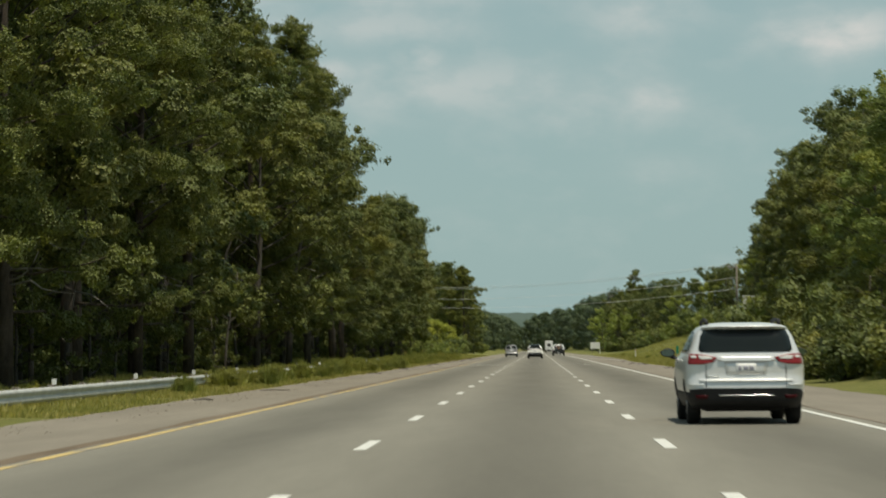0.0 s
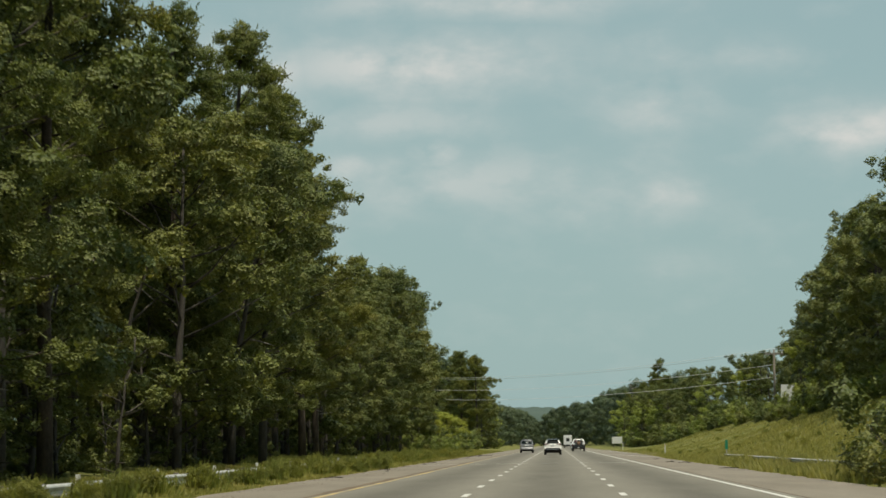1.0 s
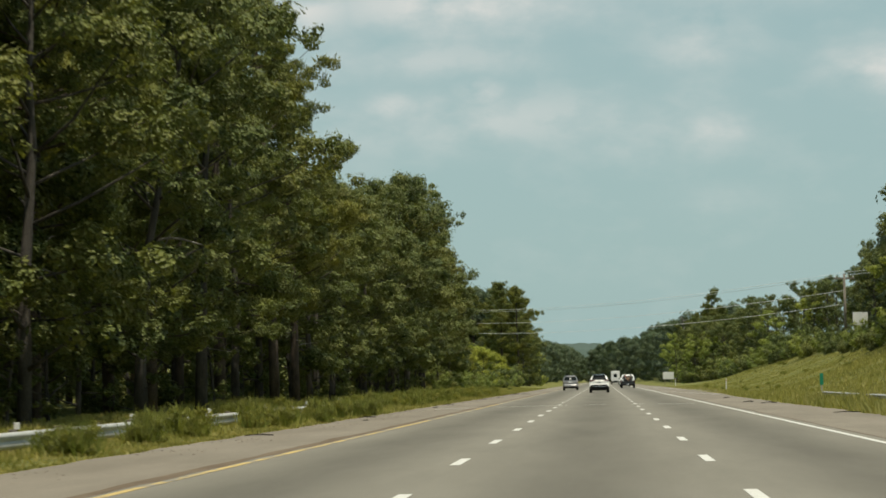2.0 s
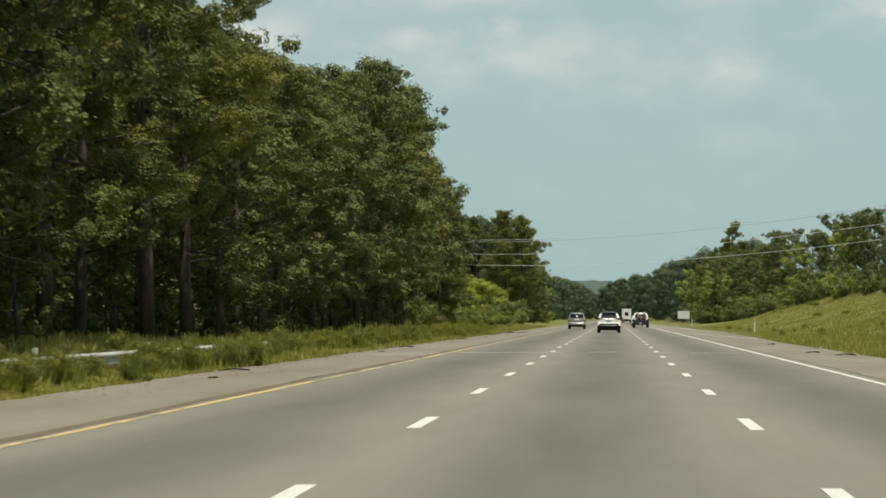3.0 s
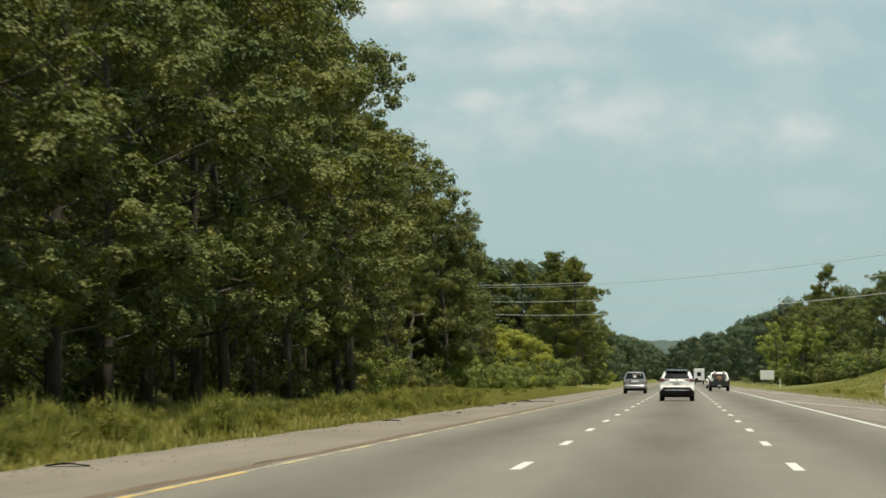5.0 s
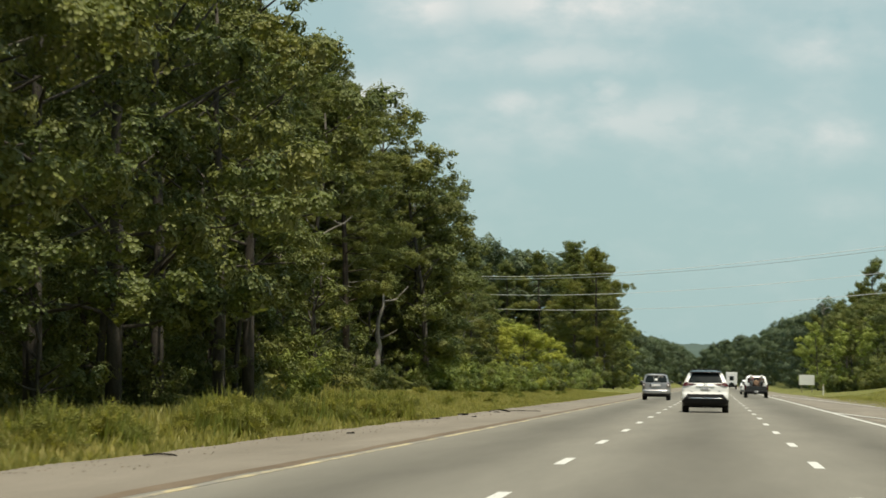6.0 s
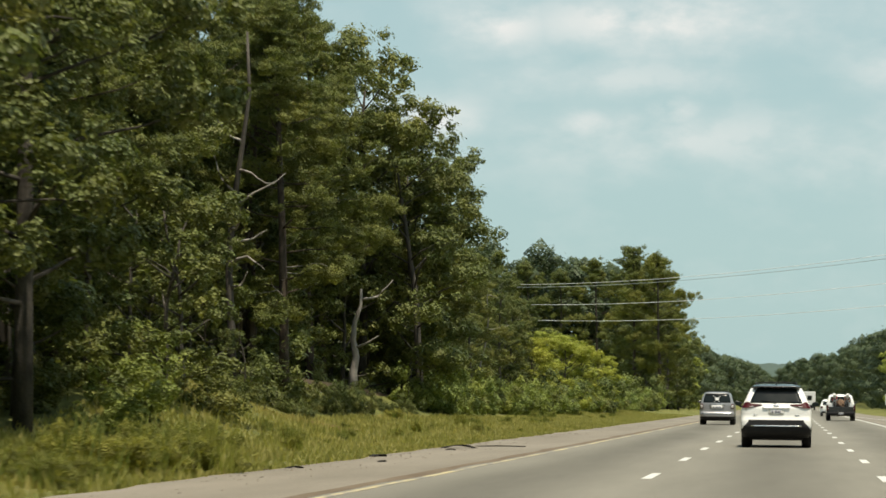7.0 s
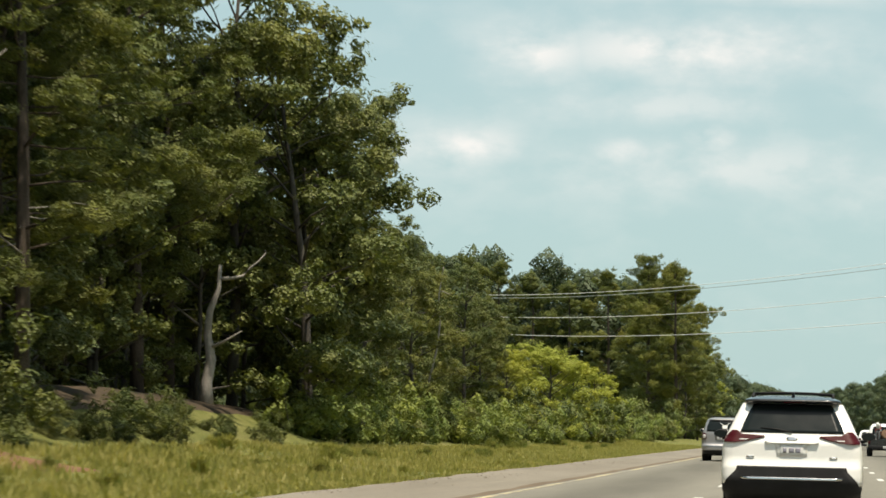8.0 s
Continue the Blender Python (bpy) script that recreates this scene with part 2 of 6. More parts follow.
M = {
    "ridge": ridge_material(),
    "asphalt": asphalt_material(),
    "shoulder": rough_surface("shoulder_asphalt", (0.20, 0.178, 0.142), (0.285, 0.255, 0.208), 0.5, 45, 0.92, (1, 0.15, 1)),
    "line_white": worn_paint("road_paint_white", (0.62, 0.62, 0.58), 0.36),
    "line_yellow": worn_paint("road_paint_yellow", (0.56, 0.41, 0.15), 0.465),
    "line_faded": worn_paint("faded_road_paint_yellow", (0.50, 0.42, 0.24), 0.50),
    "ground": ground_material(),
    # bare earth, its brown darkened for the pines' shade; the next is the sunlit tone
    "clay": rough_surface("shade_brown_earth", (0.045, 0.034, 0.022), (0.10, 0.07, 0.042), 1.2, 22, 0.95),
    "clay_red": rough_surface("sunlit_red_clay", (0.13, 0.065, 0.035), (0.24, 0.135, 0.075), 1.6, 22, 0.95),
    "bark_pine": rough_surface("pine_bark", (0.045, 0.036, 0.029), (0.15, 0.118, 0.094), 3.5, 16, 0.95, (1, 1, 0.35), 0.8, 0.04),
    "bark_grey": rough_surface("grey_bark", (0.045, 0.04, 0.034), (0.14, 0.125, 0.107), 3.0, 18, 0.95, (1, 1, 0.35), 0.7, 0.03),
    "dead_wood": rough_surface("bleached_wood", (0.24, 0.215, 0.19), (0.42, 0.39, 0.35), 4.0, 20, 0.9, (1, 1, 0.3), 0.5, 0.02),
    "grass_blade": leaf_material("grass_blades", (0.20, 0.212, 0.072), (0.36, 0.345, 0.13), (0.52, 0.45, 0.22), 0.5, 0.5),
    "steel": painted("galvanised_steel", (0.6, 0.6, 0.57), 0.55, 0.3, 0.0, 0.3),
    "post_wood": rough_surface("weathered_post", (0.19, 0.165, 0.135), (0.33, 0.29, 0.24), 3.0, 25, 0.95, (1, 1, 0.2)),
    "white_paint": painted("white_paint", (0.78, 0.78, 0.76), 0.55, 0, 0, 0.12),
    "sign_green": painted("sign_green", (0.012, 0.23, 0.13), 0.45),
    "orange": painted("marker_orange", (0.55, 0.22, 0.06), 0.5),
    "wire": painted("cable_aluminium", (0.80, 0.80, 0.79), 0.8, 0.0, 0.0, 0.0),
    "rubber": rough_surface("tyre_rubber", (0.012, 0.012, 0.012), (0.028, 0.027, 0.025), 6, 60, 0.85),
    "rim": painted("alloy_rim", (0.45, 0.46, 0.47), 0.35, 0.9),
    "plastic": rough_surface("black_plastic", (0.012, 0.012, 0.013), (0.024, 0.024, 0.025), 3, 90, 0.6, None, 0.1, 0.002),
    "glass": glass_dark("tinted_glass"),
    "car_white": painted("white_car_paint", (0.88, 0.88, 0.85), 0.35, 0.0, 0.5, 0.03),
    "car_silver": painted("silver_car_paint", (0.70, 0.705, 0.70), 0.36, 0.3, 0.5, 0.03),
    "car_grey": painted("warm_grey_car_paint", (0.34, 0.335, 0.34), 0.36, 0.45, 0.5, 0.08),
    "car_black": painted("black_car_paint", (0.012, 0.013, 0.014), 0.25, 0.0, 0.8, 0.05),
    "lamp_red": painted("red_lamp_lens", (0.06, 0.003, 0.006), 0.4, 0, 0.0, 0.3),
    "lamp_bright": painted("bright_red_lamp_lens", (0.22, 0.008, 0.010), 0.35, 0, 0.0, 0.2),
    "lamp_clear": painted("clear_lamp_lens", (0.62, 0.60, 0.58), 0.15, 0, 0.8, 0.1),
    "canvas": rough_surface("brown_canvas", (0.12, 0.075, 0.05), (0.26, 0.17, 0.11), 4, 40, 0.9),
    "mirror": painted("mirror_silver", (0.17, 0.215, 0.22), 0.08, 1.0, 0.0, 0.03),
    "chrome": painted("chrome", (0.75, 0.75, 0.75), 0.15, 1.0),
    "plate": painted("plate_white", (0.84, 0.84, 0.83), 0.5),
    "plate_bar": painted("plate_print", (0.3, 0.3, 0.36), 0.6),
    "tar": rough_surface("joint_tar", (0.125, 0.092, 0.062), (0.215, 0.168, 0.118), 1.5, 30, 0.9, (1, 0.2, 1)),
    "debris": rough_surface("torn_rubber", (0.012, 0.011, 0.010), (0.035, 0.03, 0.026), 8, 40, 0.9),
    "grit": rough_surface("grit", (0.07, 0.06, 0.047), (0.26, 0.215, 0.15), 1.1, 20, 0.95),
    "bike_red": painted("red_plastic", (0.40, 0.05, 0.04), 0.35),
    "bike_orange": painted("orange_brown", (0.35, 0.16, 0.08), 0.45),
}

for name, gloss in (("lamp_red", 0.15), ("glass", 0.22)):
    M[name].node_tree.nodes["Principled BSDF"].inputs["Specular IOR Level"].default_value = gloss
# name, shaded leaf, sunny leaf, dry patch, light passed through, patches to the metre, small leaves to the metre
FOLIAGE = (("leaf_pine", (0.068, 0.090, 0.027), (0.182, 0.208, 0.052), (0.245, 0.238, 0.062), 0.30, 0.5, 13.0),
           ("leaf_broad", (0.062, 0.086, 0.028), (0.162, 0.190, 0.054), (0.235, 0.228, 0.072), 0.26, 0.5, 8.0),
           # far leaf: darker and bluer, the haze of distance put into its colour
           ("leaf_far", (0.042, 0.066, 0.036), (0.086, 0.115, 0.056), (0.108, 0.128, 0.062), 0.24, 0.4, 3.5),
           ("leaf_lime", (0.25, 0.28, 0.048), (0.45, 0.47, 0.088), (0.52, 0.50, 0.12), 0.36, 0.9, 9.0),
           ("leaf_weed", (0.175, 0.20, 0.05), (0.31, 0.34, 0.09), (0.40, 0.39, 0.13), 0.4, 0.9, 0.0),
           # yellow-green leaf, made paler in colour for the sun on it
           ("leaf_sunlit", (0.12, 0.165, 0.045), (0.25, 0.30, 0.075), (0.33, 0.34, 0.095), 0.32, 0.9, 9.0),
           ("leaf_bright", (0.17, 0.215, 0.05), (0.33, 0.375, 0.085), (0.40, 0.41, 0.10), 0.34, 0.5, 5.0),
           ("leaf_fluff", (0.175, 0.196, 0.046), (0.325, 0.335, 0.088), (0.42, 0.385, 0.13), 0.42, 0.9, 24.0))
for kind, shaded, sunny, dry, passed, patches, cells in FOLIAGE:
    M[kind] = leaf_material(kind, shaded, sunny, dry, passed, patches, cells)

# ---- building tools ----
def mesh_from(name, verts, faces, mat, smooth=False):
    me = bpy.data.meshes.new(name)
    me.from_pydata(verts, [], faces)
    me.materials.append(mat)
    if smooth:
        me.polygons.foreach_set("use_smooth", [True] * len(me.polygons))
    me.update()
    return me


def part(name, data, mat, parent, label=""):
    """Links a bmesh or mesh as ONE object under a thing or a part."""
    if isinstance(data, bmesh.types.BMesh):
        me = bpy.data.meshes.new(name)
        bmesh.ops.recalc_face_normals(data, faces=data.faces)
        data.to_mesh(me)
        data.free()
        me.materials.append(mat)
    else:
        me = data
    ob = new(name, me)
    ob.parent = parent
    return tagged(ob, label) if label else ob


def thing(name, m, label, category, group="", kind=""):
    ob = new(name)
    ob.matrix_basis = m
    ob.empty_display_size = 0.3
    return tagged(ob, label, category, group, kind)


def box(bm, x0, x1, y0, y1, z0, z1, bevel=0.0):
    made = bmesh.ops.create_cube(bm, size=1.0)["verts"]
    for v in made:
        v.co = Vector((x0 + (v.co.x + 0.5) * (x1 - x0), y0 + (v.co.y + 0.5) * (y1 - y0), z0 + (v.co.z + 0.5) * (z1 - z0)))
    if bevel:
        edges = {e for v in made for e in v.link_edges}
        bmesh.ops.bevel(bm, geom=list(edges), offset=bevel, segments=2, affect="EDGES", profile=0.5)
    return bm


def box_bm(*a, **k):
    return box(bmesh.new(), *a, **k)


def tube(points, radii, sides=7, verts=None, faces=None):
    """A tapered tube along points; appends to verts and faces."""
    verts = [] if verts is None else verts
    faces = [] if faces is None else faces
    start = len(verts)
    n = len(points)
    for i, (p, r) in enumerate(zip(points, radii)):
        p = Vector(p)
        d = (Vector(points[min(i + 1, n - 1)]) - Vector(points[max(i - 1, 0)])).normalized()
        a = d.orthogonal().normalized() if abs(d.z) < 0.9 else Vector((1, 0, 0)).cross(d).normalized()
        b = d.cross(a)
        for k in range(sides):
            w = 2 * math.pi * k / sides
            verts.append(p + (a * math.cos(w) + b * math.sin(w)) * r)
    for i in range(n - 1):
        for k in range(sides):
            j = (k + 1) % sides
            faces.append((start + i * sides + k, start + i * sides + j, start + (i + 1) * sides + j, start + (i + 1) * sides + k))
    faces.append(tuple(start + k for k in reversed(range(sides))))
    faces.append(tuple(start + (n - 1) * sides + k for k in range(sides)))
    return verts, faces


def smooth_step(a, b, v):
    t = min(1.0, max(0.0, (v - a) / (b - a)))
    return t * t * (3 - 2 * t)


def ramp_edge(y):
    """Outer edge of the right-hand paving, wider where the slip lane merges."""
    return 8.6 + 3.6 * smooth_step(190, 310, y) * (1 - smooth_step(340, 480, y))


def ground_z(x, y):
    """Height of the ground beside the road."""
    wob = noise.noise(Vector((x * 0.11, y * 0.05, 3.1))) * 0.35 + noise.noise(Vector((x * 0.5, y * 0.4, 7.7))) * 0.06
    hill = 9 * smooth_step(750, 1500, y) * smooth_step(10, 40, abs(x))
    if 0 < x < ramp_edge(y) + 0.4 and 180 < y < 480:
        return -0.06
    if x > 0:
        x = x - (ramp_edge(y) - 8.6)
        fade = 1 - 0.85 * smooth_step(360, 520, y)
        z = 6.3 * smooth_step(10.5, 33, x) * fade + 5 * smooth_step(33, 120, x) * fade
        return hill + z + wob * smooth_step(9, 14, x) - 0.03 - 0.1 * smooth_step(8.4, 9.4, x) * (1 - smooth_step(9.4, 12, x))
    z = 0.6 * smooth_step(-11.5, -20, x) + 4.0 * smooth_step(-20, -70, x)
    mound = math.exp(-((x + 20.0) / 3.0) ** 2 - ((y - 304) / 24) ** 2) * 1.5
    mound += math.exp(-((x + 16.8) / 3.2) ** 2 - ((y - 267) / 10) ** 2) * 1.5
    return hill + z + mound + wob * smooth_step(-9, -14, x) - 0.03

# ---- ground and road ----
def spaced(a, b, step):
    n = max(1, round((b - a) / step))
    return [a + (b - a) * i / n for i in range(n)]


def build_ground():
    xs = spaced(-900, -120, 60) + spaced(-120, -40, 8) + spaced(-40, -24, 2) + spaced(-24, -8.5, 0.7) + [-8.4, -4, 0, 4, 8.4] + \
        spaced(8.5, 36, 0.9) + spaced(36, 130, 6) + spaced(130, 900, 60) + [900]
    ys = spaced(-300, -40, 20) + spaced(-40, 420, 1.6) + spaced(420, 700, 6) + spaced(700, 3200, 60) + [3200]
    verts = [(x, y, ground_z(x, y) if abs(x) > 8.45 else -0.06) for y in ys for x in xs]
    n = len(xs)
    faces = [(j * n + i, j * n + i + 1, (j + 1) * n + i + 1, (j + 1) * n + i) for j in range(len(ys) - 1) for i in range(n - 1)]
    ob = new("ground", mesh_from("ground", verts, faces, M["ground"], True))
    return tagged(ob, "grassy verge and bank with straw patches beside the motorway", "ground", kind="structure")


def strip(name, x0, x1, y0, y1, z0, z1, mat, parent=None, step=20.0, wobble=0.0):
    """A slab along the road with an uneven edge."""
    ys = spaced(y0, y1, step) + [y1]
    verts, faces = [], []
    for k, y in enumerate(ys):
        a = x0 + noise.noise(Vector((x0, y * 0.35, 1.0))) * wobble
        b = x1 + noise.noise(Vector((x1, y * 0.35, 5.0))) * wobble
        verts += [(a, y, z0), (b, y, z0), (b, y, z1), (a, y, z1)]
    for k in range(len(ys) - 1):
        o = 4 * k
        for i in range(4):
            j = (i + 1) % 4
            faces.append((o + i, o + 4 + i, o + 4 + j, o + j))
    faces += [(0, 1, 2, 3), (len(verts) - 1, len(verts) - 2, len(verts) - 3, len(verts) - 4)]
    ob = new(name, mesh_from(name, verts, faces, mat))
    ob.parent = parent
    return ob


build_ground()
LEFT, RIGHT = -5.2, 5.2
road = tagged(strip("road", LEFT - 0.35, RIGHT + 0.35, -120, 1240, -0.3, 0.0, M["asphalt"]), "worn grey asphalt motorway carriageway with three lanes", "road", kind="structure")
tagged(strip("pavement_left", -8.35, LEFT - 0.35, -120, 1240, -0.3, -0.012, M["shoulder"], None, 0.8, 0.22), "pale gritty paved shoulder", "shoulder", kind="structure")
tagged(strip("pavement_right", RIGHT + 0.35, 8.6, -120, 1240, -0.3, -0.012, M["shoulder"], None, 0.8, 0.22), "pale gritty paved shoulder", "shoulder", kind="structure")
strip("yellow_line", LEFT - 0.06, LEFT + 0.06, -120, 120, -0.01, 0.005, M["line_yellow"], road, 2.0, 0.02)
strip("yellow_line", LEFT - 0.06, LEFT + 0.06, 120, 143, -0.01, 0.005, M["line_faded"], road, 2.0, 0.02)
strip("yellow_line", LEFT - 0.06, LEFT + 0.06, 143, 168, -0.01, 0.005, M["line_yellow"], road, 2.0, 0.02)
strip("yellow_line", LEFT - 0.06, LEFT + 0.06, 168, 1240, -0.01, 0.005, M["line_faded"], road, 2.0, 0.02)
strip("white_line", RIGHT - 0.07, RIGHT + 0.07, -120, 1240, -0.01, 0.005, M["line_white"], road, 2.0, 0.02)
strip("edge_joint", LEFT - 0.40, LEFT - 0.16, -120, 700, -0.02, 0.003, M["tar"], road, 1.2, 0.12)
strip("edge_joint", RIGHT + 0.335, RIGHT + 0.385, -120, 700, -0.02, 0.004, M["tar"], road, 1.2, 0.03)
PITCH = 12.19


def build_dashes():
    me = mesh_from("lane_dash", [v.co[:] for v in ()], [], M["line_white"])
    bm = box_bm(-0.075, 0.075, -1.5, 1.5, -0.01, 0.005)
    bm.to_mesh(me)
    bm.free()
    for k in range(-6, 75):
        for x in (-1.83, 1.83):
            ob = new("lane_dash", me)
            ob.parent = road
            ob.location = (x + random.uniform(-0.02, 0.02), k * PITCH, 0)


build_dashes()
# a thin white band across the carriageway
def cross_line(xa, ya, xb, yb):
    verts = [(x, y + d, z) for z in (-0.008, 0.006) for x, y, d in ((xa, ya, -0.09), (xb, yb, -0.09), (xb, yb, 0.09), (xa, ya, 0.09))]
    part("cross_line", mesh_from("cross_line", verts, [(3, 2, 1, 0), (4, 5, 6, 7), (0, 1, 5, 4), (1, 2, 6, 5), (2, 3, 7, 6), (3, 0, 4, 7)], M["line_white"]), None, road)


for ends in ((-7.2, 147.6, -5.3, 152.6), (-4.9, 154.0, -1.4, 155.8), (-0.56, 156.3, 0.46, 156.45), (1.64, 156.2, 2.25, 156.0), (2.9, 155.7, 4.6, 155.2)):
    cross_line(*ends)


def bare_slope(name, y0, y1, inner, outer, mat, label):
    """Bare earth lying over the slope, with a ragged edge sunk into the grass."""
    ys, n = np.arange(y0, y1, 0.8), 15
    verts, faces = [], []
    for k, y in enumerate(ys):
        t = k / (len(ys) - 1)
        a = inner[0] + (inner[1] - inner[0]) * t + noise.noise(Vector((1.0, y * 0.2, 0.0))) * 0.9
        b = outer[0] + (outer[1] - outer[0]) * t + noise.noise(Vector((5.0, y * 0.17, 0.0))) * 0.7
        for i in range(n):
            x = a + (b - a) * i / (n - 1)
            lift = 0.05 if 0 < i < n - 1 and 0 < k < len(ys) - 1 else -0.12
            verts.append((x, y, ground_z(x, y) + lift + noise.noise(Vector((x * 1.3, y * 1.1, 4.0))) * 0.05))
    for k in range(len(ys) - 1):
        for i in range(n - 1):
            o = k * n + i
            faces.append((o, o + 1, o + n + 1, o + n))
    tagged(new(name, mesh_from(name, verts, faces, mat, True)), label, "dirt bank", kind="structure")


bare_slope("dirt_bank", 279, 326, (-24.0, -24.0), (-17.0, -18.4), M["clay"], "bare earth and litter under the pines, shade in its dark colour")
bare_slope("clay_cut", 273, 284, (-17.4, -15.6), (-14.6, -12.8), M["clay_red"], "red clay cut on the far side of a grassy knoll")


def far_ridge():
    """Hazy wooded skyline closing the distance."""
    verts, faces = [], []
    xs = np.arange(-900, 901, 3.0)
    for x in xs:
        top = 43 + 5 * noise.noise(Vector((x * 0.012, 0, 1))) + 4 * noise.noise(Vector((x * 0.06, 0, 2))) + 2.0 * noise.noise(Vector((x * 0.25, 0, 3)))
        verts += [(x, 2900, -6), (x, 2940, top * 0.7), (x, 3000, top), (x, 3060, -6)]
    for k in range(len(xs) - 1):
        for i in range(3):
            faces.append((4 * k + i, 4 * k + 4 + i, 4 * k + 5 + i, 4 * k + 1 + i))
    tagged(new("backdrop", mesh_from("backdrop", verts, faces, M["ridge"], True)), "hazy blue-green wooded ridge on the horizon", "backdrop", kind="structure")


far_ridge()
# merging slip lane: wider paving, a slanting white line from the nose and an outer edge line
def bent_strip(name, left, right, y0, y1, z0, z1, mat, step=4.0):
    verts, faces = [], []
    ys = spaced(y0, y1, step) + [y1]
    for y in ys:
        verts += [(left(y), y, z0), (right(y), y, z0), (right(y), y, z1), (left(y), y, z1)]
    for k in range(len(ys) - 1):
        for i in range(4):
            j = (i + 1) % 4
            faces.append((4 * k + i, 4 * k + 4 + i, 4 * k + 4 + j, 4 * k + j))
    return part(name, mesh_from(name, verts, faces, mat), None, road)


bent_strip("slip_paving", lambda y: 8.45, lambda y: max(8.5, ramp_edge(y)), 192, 478, -0.3, -0.008, M["shoulder"], 3.0)
bent_strip("slip_line", lambda y: 5.28 + (277 - y) * 0.0567 - 0.08, lambda y: 5.28 + (277 - y) * 0.0567 + 0.08, 217, 277, -0.004, 0.006, M["line_white"])
bent_strip("slip_line", lambda y: 9.26 - (y - 304) * 0.0243 - 0.07, lambda y: 9.26 - (y - 304) * 0.0243 + 0.07, 262, 440, -0.004, 0.006, M["line_white"])

# ---- plants ----
rng = np.random.default_rng(7)


def triangles(name, verts, mat, index=None):
    """A mesh of triangles from an array of corners, loose unless an index is given."""
    index = np.arange(len(verts)) if index is None else index
    n = len(index) // 3
    me = bpy.data.meshes.new(name)
    me.vertices.add(len(verts))
    me.vertices.foreach_set("co", np.ascontiguousarray(verts, dtype=np.float32).ravel())
    me.loops.add(3 * n)
    me.loops.foreach_set("vertex_index", np.ascontiguousarray(index, dtype=np.int32))
    me.polygons.add(n)
    me.polygons.foreach_set("loop_start", np.arange(0, 3 * n, 3, dtype=np.int32))
    me.polygons.foreach_set("use_smooth", np.ones(n, dtype=bool))
    me.materials.append(mat)
    me.update()
    me.validate()
    return me


def ball(level):
    bm = bmesh.new()
    bmesh.ops.create_icosphere(bm, subdivisions=level, radius=1.0)
    v = np.array([p.co[:] for p in bm.verts])
    f = np.array([[p.index for p in face.verts] for face in bm.faces])
    bm.free()
    return v, f


def octahedron():
    v = np.array([(1, 0, 0), (-1, 0, 0), (0, 1, 0), (0, -1, 0), (0, 0, 1), (0, 0, -1)], float) * 1.28
    f = np.array([(0, 2, 4), (2, 1, 4), (1, 3, 4), (3, 0, 4), (2, 0, 5), (1, 2, 5), (3, 1, 5), (0, 3, 5)])
    return v, f


FINE_HEART, COARSE_HEART = ball(1), octahedron()


def unit(v):
    return v / np.linalg.norm(v, axis=1, keepdims=True)


def leaf_mesh(name, centres, radii, density, size, aspect, mat, flat=0.7, lift=0.35, needles=False, fill=0.6, under=0.25, core=COARSE_HEART):
    """Rounded tufts of small leaves, thick on top and thin below, each over a lumpy heart of closed foliage."""
    centres, radii = np.asarray(centres, float), np.asarray(radii, float)
    counts = np.maximum(6, (density * radii ** 2).astype(int))
    n, idx = counts.sum(), np.repeat(np.arange(len(centres)), counts)
    way = unit(rng.normal(size=(n, 3)))
    way[:, 2] = np.where(rng.random(n) > under, np.abs(way[:, 2]), way[:, 2])
    rad = radii[idx][:, None] * (0.62 + 0.42 * rng.random((n, 1)))
    # small bulges break up the round outline
    bulge = 1 + 0.22 * np.sin(way @ rng.normal(size=3) * 5 + idx * 1.7) + 0.12 * np.sin(way @ rng.normal(size=3) * 11 + idx)
    pos = centres[idx] + way * rad * bulge[:, None] * (1, 1, flat)
    normal = unit(way + rng.normal(size=(n, 3)) * 0.30 + (0, 0, lift))
    side = unit(np.cross(normal, rng.normal(size=(n, 3))))
    along_leaf = np.cross(normal, side)
    if needles:
        along_leaf = unit(way + rng.normal(size=(n, 3)) * 0.35 + (0, 0, 0.35))
        side = unit(np.cross(along_leaf, rng.normal(size=(n, 3))))
    s = size * rng.uniform(0.55, 1.4, (n, 1))
    tri = np.stack([pos - along_leaf * s, pos + along_leaf * s, pos + side * s * aspect + normal * s * 0.12], 1).reshape(-1, 3)
    # the dense heart of each tuft, lumpy and mostly hidden
    bv, bf = core
    lump = rng.uniform(0.6, 1.25, (len(centres), len(bv), 1))
    heart = (bv[None] * lump * radii[:, None, None] * fill * (1, 1, flat) + centres[:, None]).reshape(-1, 3)
    inner = (bf[None] + (len(tri) + len(bv) * np.arange(len(centres)))[:, None, None]).ravel()
    return triangles(name, np.concatenate([tri, heart]), M[mat], np.concatenate([np.arange(len(tri)), inner]))


def limb_points(p, d, length, droop, steps=5, kink=0.12):
    pts, q, d = [Vector(p)], Vector(p), Vector(d).normalized()
    for _ in range(steps):
        d = (d + Vector(rng.normal(size=3)) * kink + Vector((0, 0, droop))).normalized()
        q = q + d * (length / steps)
        pts.append(q)
    return pts


def trunk_line(height, lean):
    bend = rng.normal(size=2) * lean
    pts = []
    for i in range(8):
        t = i / 7
        pts.append(Vector((bend[0] * t * t + rng.normal() * 0.08 * t, bend[1] * t * t + rng.normal() * 0.08 * t, height * t - 0.3 * (i == 0))))
    return pts


def on_line(pts, t):
    f = t * (len(pts) - 1)
    i = min(int(f), len(pts) - 2)
    return pts[i].lerp(pts[i + 1], f - i)


